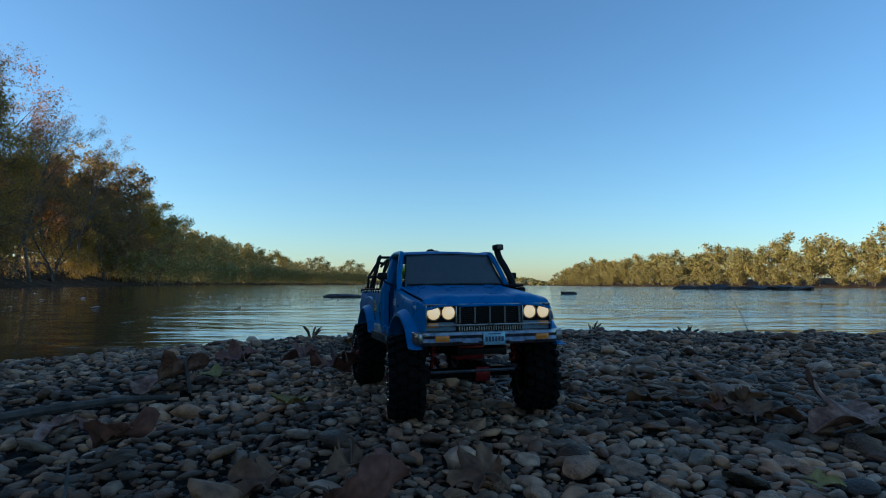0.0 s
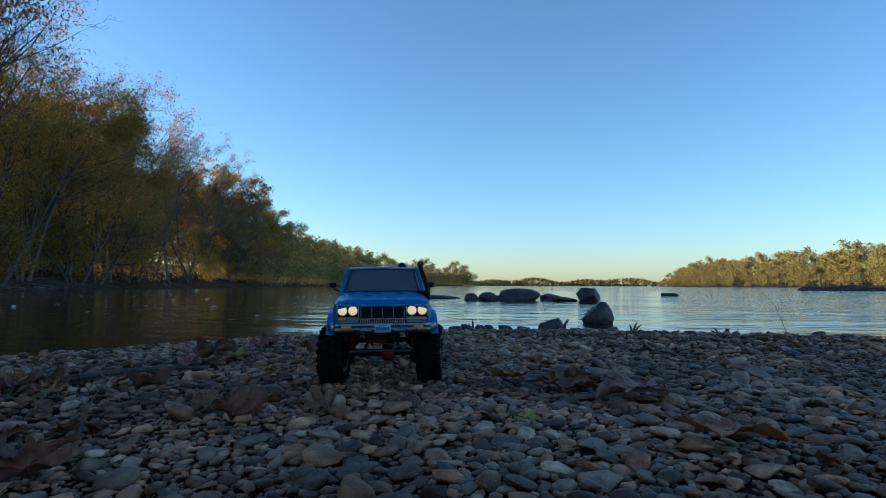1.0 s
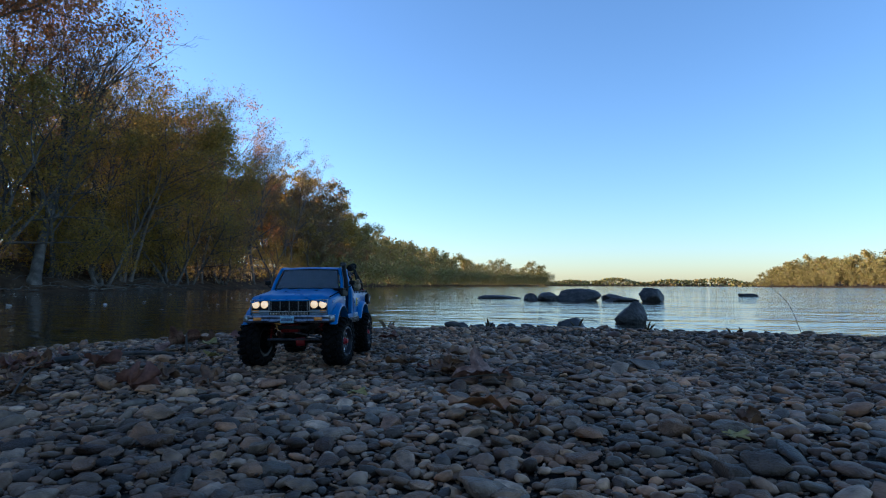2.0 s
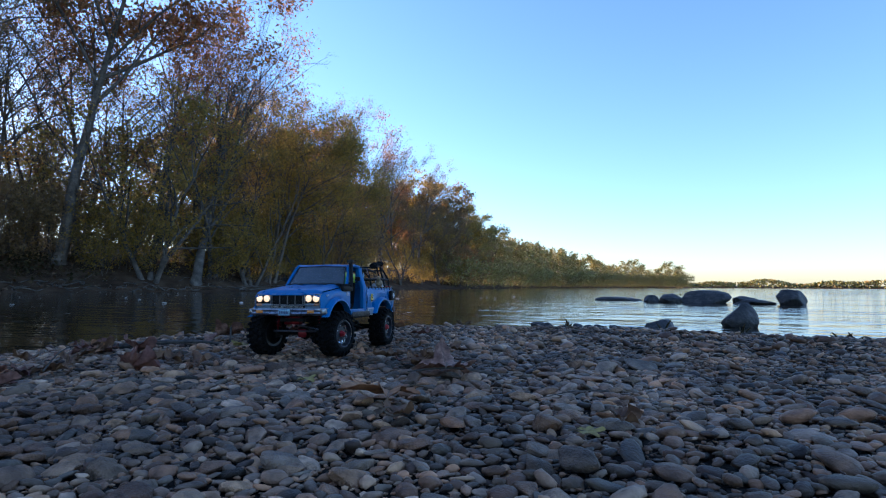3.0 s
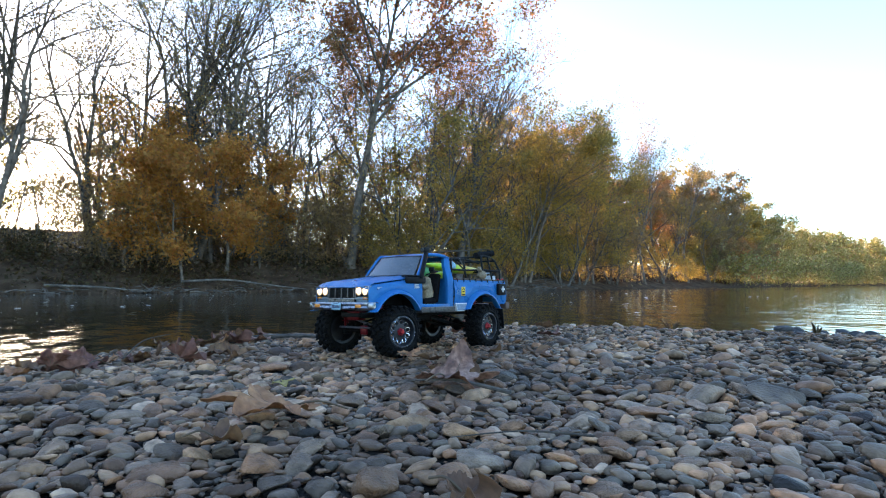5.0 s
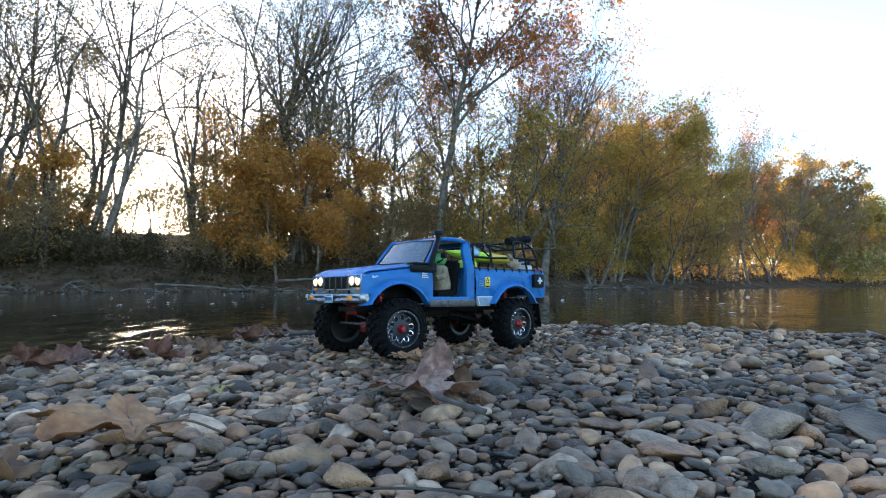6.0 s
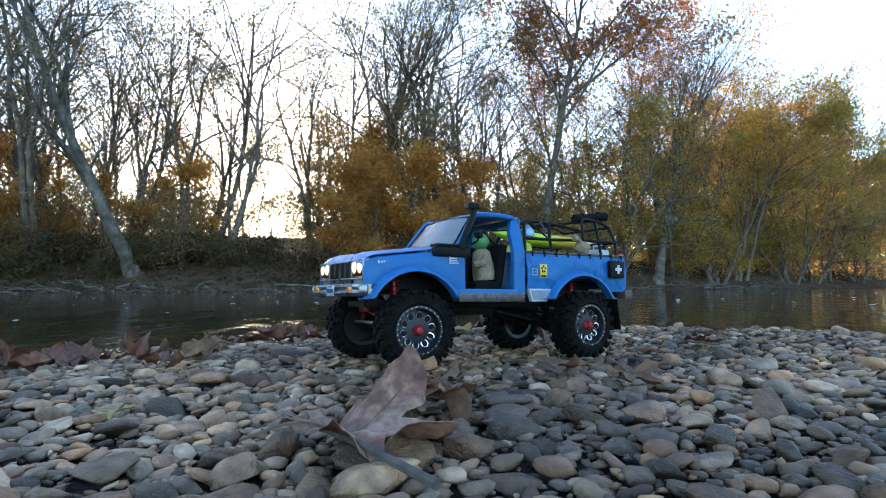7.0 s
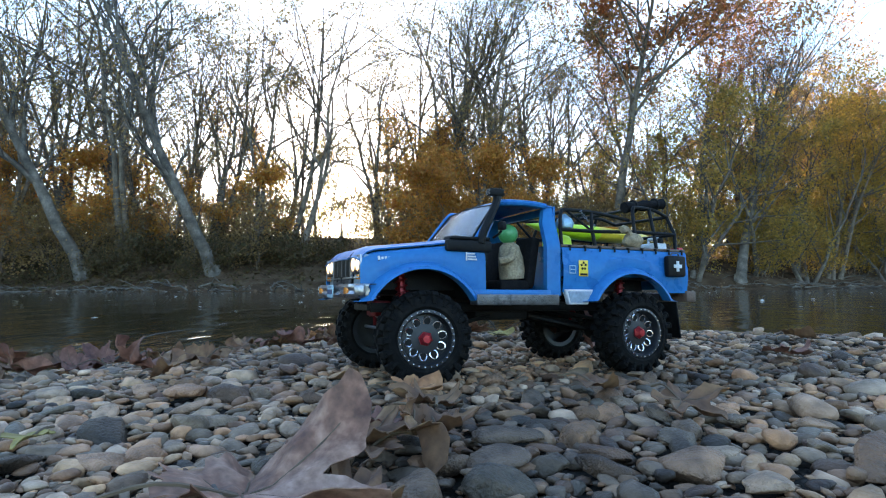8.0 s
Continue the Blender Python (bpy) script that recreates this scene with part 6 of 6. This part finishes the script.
# leaves on the open gravel, round the truck, and towards the water
OPEN_LEAVES = [
    (0.122, 0.187, 0.06, "brown", 1.1, (20, 10), 45),
    (0.105, 0.121, 0.045, "yellow", 0.25, (3, 0), 30),
    (-0.130, 0.079, 0.07, "brown", 0.9, (10, 5), 100),
    (-0.200, 0.160, 0.17, "orange", 0.42, (4, -6), 250),
    (-0.275, 0.425, 0.18, "pale", 0.5, (2, 3), 130),
    (-0.289, 0.477, 0.065, "brown", 0.8, (12, 5), 160),
    (-0.367, 0.482, 0.09, "brown", 0.5, (5, 0), 310),
    (-0.383, 0.511, 0.085, "brown", 1.1, (-48, 25), 30),
    (-0.390, 0.476, 0.095, "brown", 0.6, (4, -8), 80),
    (-0.408, 0.530, 0.085, "brown", 0.8, (10, 5), 20),
    (-0.418, 0.516, 0.05, "orange", 1, (25, -10), 260),
    (-0.420, 0.491, 0.075, "red", 0.8, (0, 12), 135),
]
TRUCK_LEAVES = [
    (-0.450, 0.230, 0.05, "yellow", 0.3, (5, 0), 0),
    (-0.469, 0.746, 0.095, "brown", 0.8, (6, 4), 20),
    (-0.490, 0.531, 0.1, "brown", 0.6, (8, 4), 190),
    (-0.570, 0.515, 0.085, "orange", 0.5, (5, 8), 120),
    (-0.572, 0.707, 0.09, "brown", 0.7, (5, 5), 70),
    (-0.740, 0.215, 0.08, "brown", 0.9, (-25, -10), 140),
    (-0.793, 1.083, 0.1, "red", 0.7, (5, 4), 150),
    (-0.840, 0.135, 0.12, "red", 1.1, (-30, 0), 10),
    (-0.860, 0.230, 0.095, "brown", 1, (-20, 15), 300),
    (-0.930, 0.215, 0.08, "brown", 0.9, (-10, 6), 170),
    (-0.940, -0.085, 0.13, "red", 0.9, (-42, 10), 75),
    (-0.978, 0.775, 0.2, "red", 1, (-18, 8), 110),
]
SHORE_LEAVES = [
    (-1.000, 0.525, 0.075, "yellow", 0.6, (8, 0), 210),
    (-1.060, 0.085, 0.1, "brown", 0.9, (-15, 8), 100),
    (-1.096, 1.314, 0.095, "brown", 0.8, (-10, 0), 15),
    (-1.124, 1.018, 0.12, "red", 0.8, (-8, 0), 200),
    (-1.140, 0.305, 0.12, "red", 1, (-20, 5), 20),
    (-1.216, 0.722, 0.085, "yellow", 0.4, (6, 0), 90),
    (-1.240, 0.921, 0.13, "red", 0.9, (-12, 0), 130),
    (-1.259, 0.671, 0.18, "pale", 0.62, (8, -8), 300),
    (-1.260, 0.405, 0.1, "pale", 0.6, (5, 5), 280),
    (-1.293, 0.783, 0.095, "brown", 0.8, (-10, 0), 45),
    (-1.390, 0.155, 0.095, "brown", 0.9, (-18, 2), 340),
]
for i, (x, y, size, tone, curl, tilt, turn) in enumerate(OPEN_LEAVES + TRUCK_LEAVES + SHORE_LEAVES):
    fallen_leaf(x, y, size, tone, 60 + i, curl, tilt, turn, 0.016 + 0.06 * size + 0.06 * size * (abs(tilt[0]) > 15))
drift_rng = random.Random(31)
for i in range(30):      # the band of leaves that the water has left
    along = drift_rng.random()
    fallen_leaf(-0.96 - 0.55 * along + drift_rng.uniform(-0.06, 0.06), -0.16 + 0.62 * along + drift_rng.uniform(-0.06, 0.06), drift_rng.uniform(0.06, 0.12),
                drift_rng.choice(("red", "brown", "brown", "orange", "red")), 200 + i, drift_rng.uniform(0.5, 1.1), (drift_rng.uniform(-30, 10), drift_rng.uniform(-10, 10)),
                drift_rng.uniform(0, 360), 0.022)

# ---- driftwood, twigs and floating scraps ----
DRIFT = material("driftwood", [(0.03, 0.023, 0.018), (0.06, 0.048, 0.038), (0.10, 0.08, 0.065)], 0.85, scale=25, grain=0.3, bump=0.004)


def twig(name, pts, r, label, category="twig", mat=DRIFT):
    bm = bmesh.new()
    p = smooth_path(pts, 4)
    tube(bm, p, [r * (1.1 - 0.7 * i / (len(p) - 1)) for i in range(len(p))], 7)
    ob = part(name, bm, mat)
    return tagged(ob, label, category)


twig("driftwood_log", [(-1.48, 0.34, -0.02), (-1.38, 0.44, 0.0), (-1.28, 0.54, 0.006), (-1.22, 0.62, -0.002)], 0.009, "dark wet stick of driftwood lying on the stones", "driftwood")
twig("twig", [(-1.00, 0.04, 0.0), (-1.02, 0.08, 0.035), (-1.06, 0.14, 0.045)], 0.0018, "thin bent twig standing out of the leaves")
twig("twig", [(-1.21, 0.64, 0.0), (-1.23, 0.66, 0.05), (-1.25, 0.71, 0.045), (-1.25, 0.73, 0.02)], 0.003, "thin bent pale twig on the stones")
twig("twig", [(0.71, 2.83, -0.06), (0.66, 2.88, 0.10), (0.55, 2.90, 0.22)], 0.0018, "thin leaning reed stalk at the water's edge")
twig("twig", [(0.05, 0.38, 0.018), (0.02, 0.32, 0.024), (-0.01, 0.26, 0.020)], 0.0012, "thin dry twig between the stones")
twig("twig", [(-0.19, 0.47, 0.012), (-0.26, 0.42, 0.024), (-0.34, 0.39, 0.014)], 0.003, "thin dry twig between the stones")
for i, (x, y) in enumerate([(0.45, 2.95), (-0.47, 3.12), (-0.05, 3.08), (0.40, 2.92), (-1.0, 2.95), (-1.55, 2.6)]):
    thing = empty("weed", pose(x, y, float(land_height(np.array([x]), np.array([y]))[0]), 0, 0, 40 * i), "small yellowing weed at the water's edge", "weed", group="weeds at the water's edge")
    rng = random.Random(70 + i)
    for k in range(5):
        a = rng.uniform(0, 6.28)
        bm = bmesh.new()
        h = rng.uniform(0.04, 0.10)
        tube(bm, smooth_path([(0, 0, -0.02), (0.02 * math.cos(a), 0.02 * math.sin(a), h * 0.6), (0.05 * math.cos(a), 0.05 * math.sin(a), h)], 3), [0.002, 0.003, 0.005, 0.006, 0.006, 0.004, 0.002], 5)
        part("leaf", bm, LEAF_GREEN, thing)


def scraps(name, count, place, size, mat, label, category, flat=True):
    """Many small flat scraps in one mesh."""
    rng = np.random.default_rng(len(name) + count)
    c = place(rng, count)
    ang = rng.uniform(0, 6.283, count)
    tip = rng.normal(0, 0.12 if flat else 0.5, (count, 2))
    a = np.stack([np.cos(ang), np.sin(ang), tip[:, 0]], 1)
    w = np.stack([-np.sin(ang), np.cos(ang), tip[:, 1]], 1)
    s = size * rng.uniform(0.4, 1.4, (count, 1))
    v = np.stack([c - a * s, c + w * s * 0.6, c + a * s, c - w * s * 0.6], 1).reshape(-1, 3)
    ob = new(name, mesh_of(name, v, np.arange(count)[:, None] * 4 + np.array([[0, 1, 2, 3]]), mat, smooth=False))
    return tagged(ob, label, category, kind="stuff")


def on_pool(rng, n):
    return np.stack([-3.1 - 20 * rng.random(n) ** 1.3, rng.uniform(-12, 16, n), WATER_Z + 0.006 + 0.01 * rng.random(n)], 1)


def on_bank(rng, n):
    y = rng.uniform(-30, 34, n)
    x = -24.8 - 9 * rng.random(n) - np.maximum(0.0, y - 19) * 0.45
    return np.stack([x, y, land_height(x, y) + 0.03], 1)


FLOAT = material("floating_scraps", [(0.25, 0.20, 0.13), (0.40, 0.35, 0.28), (0.5, 0.46, 0.4)], 0.6, scale=20, source="island")
LITTER = material("leaf_litter", [(0.074, 0.039, 0.018), (0.124, 0.066, 0.030), (0.161, 0.094, 0.045), (0.062, 0.039, 0.022)], 0.85, scale=20, source="island")
scraps("floating_leaves", 260, on_pool, 0.045, FLOAT, "pale dead leaves floating on the calm water", "floating leaves")
scraps("leaf_litter", 9000, on_bank, 0.075, LITTER, "brown leaf litter on the muddy bank", "leaf litter", flat=False)


def roots(name, count, label):
    """Roots, sticks and flood wrack along the foot of the far bank."""
    rng = np.random.default_rng(77)
    w = Wood(78)
    for i in range(count):
        y = rng.uniform(-28, 30)
        x = -24.6 - 2.2 * rng.random() - max(0.0, y - 19) * 0.45
        z = float(land_height(np.array([x]), np.array([y]))[0])
        a, h = rng.uniform(0, 6.283), rng.uniform(0.3, 1.6)
        p = [np.array([x, y, max(z, WATER_Z) + 0.05])]
        for k in range(4):
            a += rng.normal(0, 0.4)
            p.append(p[-1] + h / 4 * np.array([math.cos(a), math.sin(a), rng.normal(0.05, 0.25)]))
        r = rng.uniform(0.012, 0.045)
        w.limb(p, r, r * 0.4, 5)
    ob = new(name, w.wood_mesh(name, BARK_PALE))
    return tagged(ob, label, "driftwood", kind="stuff")


def undergrowth(rng, n):
    """Low weeds and brambles in clumps up the far bank."""
    k = n // 60
    cy = rng.uniform(-34, 13, k)
    cx = -26.0 - 5.5 * rng.random(k) ** 0.8
    h = rng.uniform(0.15, 0.75, k)
    i = rng.integers(0, k, n)
    x, y = cx[i] + rng.normal(0, 0.4, n), cy[i] + rng.normal(0, 0.55, n)
    return np.stack([x, y, land_height(x, y) + 0.03 + h[i] * rng.random(n)], 1)


scraps("undergrowth", 22000, undergrowth, 0.075, LEAF_GREEN, "low olive and brown undergrowth covering the bank", "undergrowth", flat=False)
roots("flood_wrack", 420, "tangle of pale sticks and roots along the bank")
twig("fallen_branch", [(-25.9, 3.2, 0.35), (-25.7, 5.0, 0.42), (-25.5, 6.6, 0.22), (-25.2, 8.4, 0.0)], 0.05, "long pale fallen branch on the far bank", "branch", BARK_PALE)
twig("fallen_branch", [(-25.6, -1.5, 0.2), (-25.3, 0.3, 0.12), (-25.0, 1.8, -0.05)], 0.045, "pale fallen branch at the far waterline", "branch", BARK_PALE)
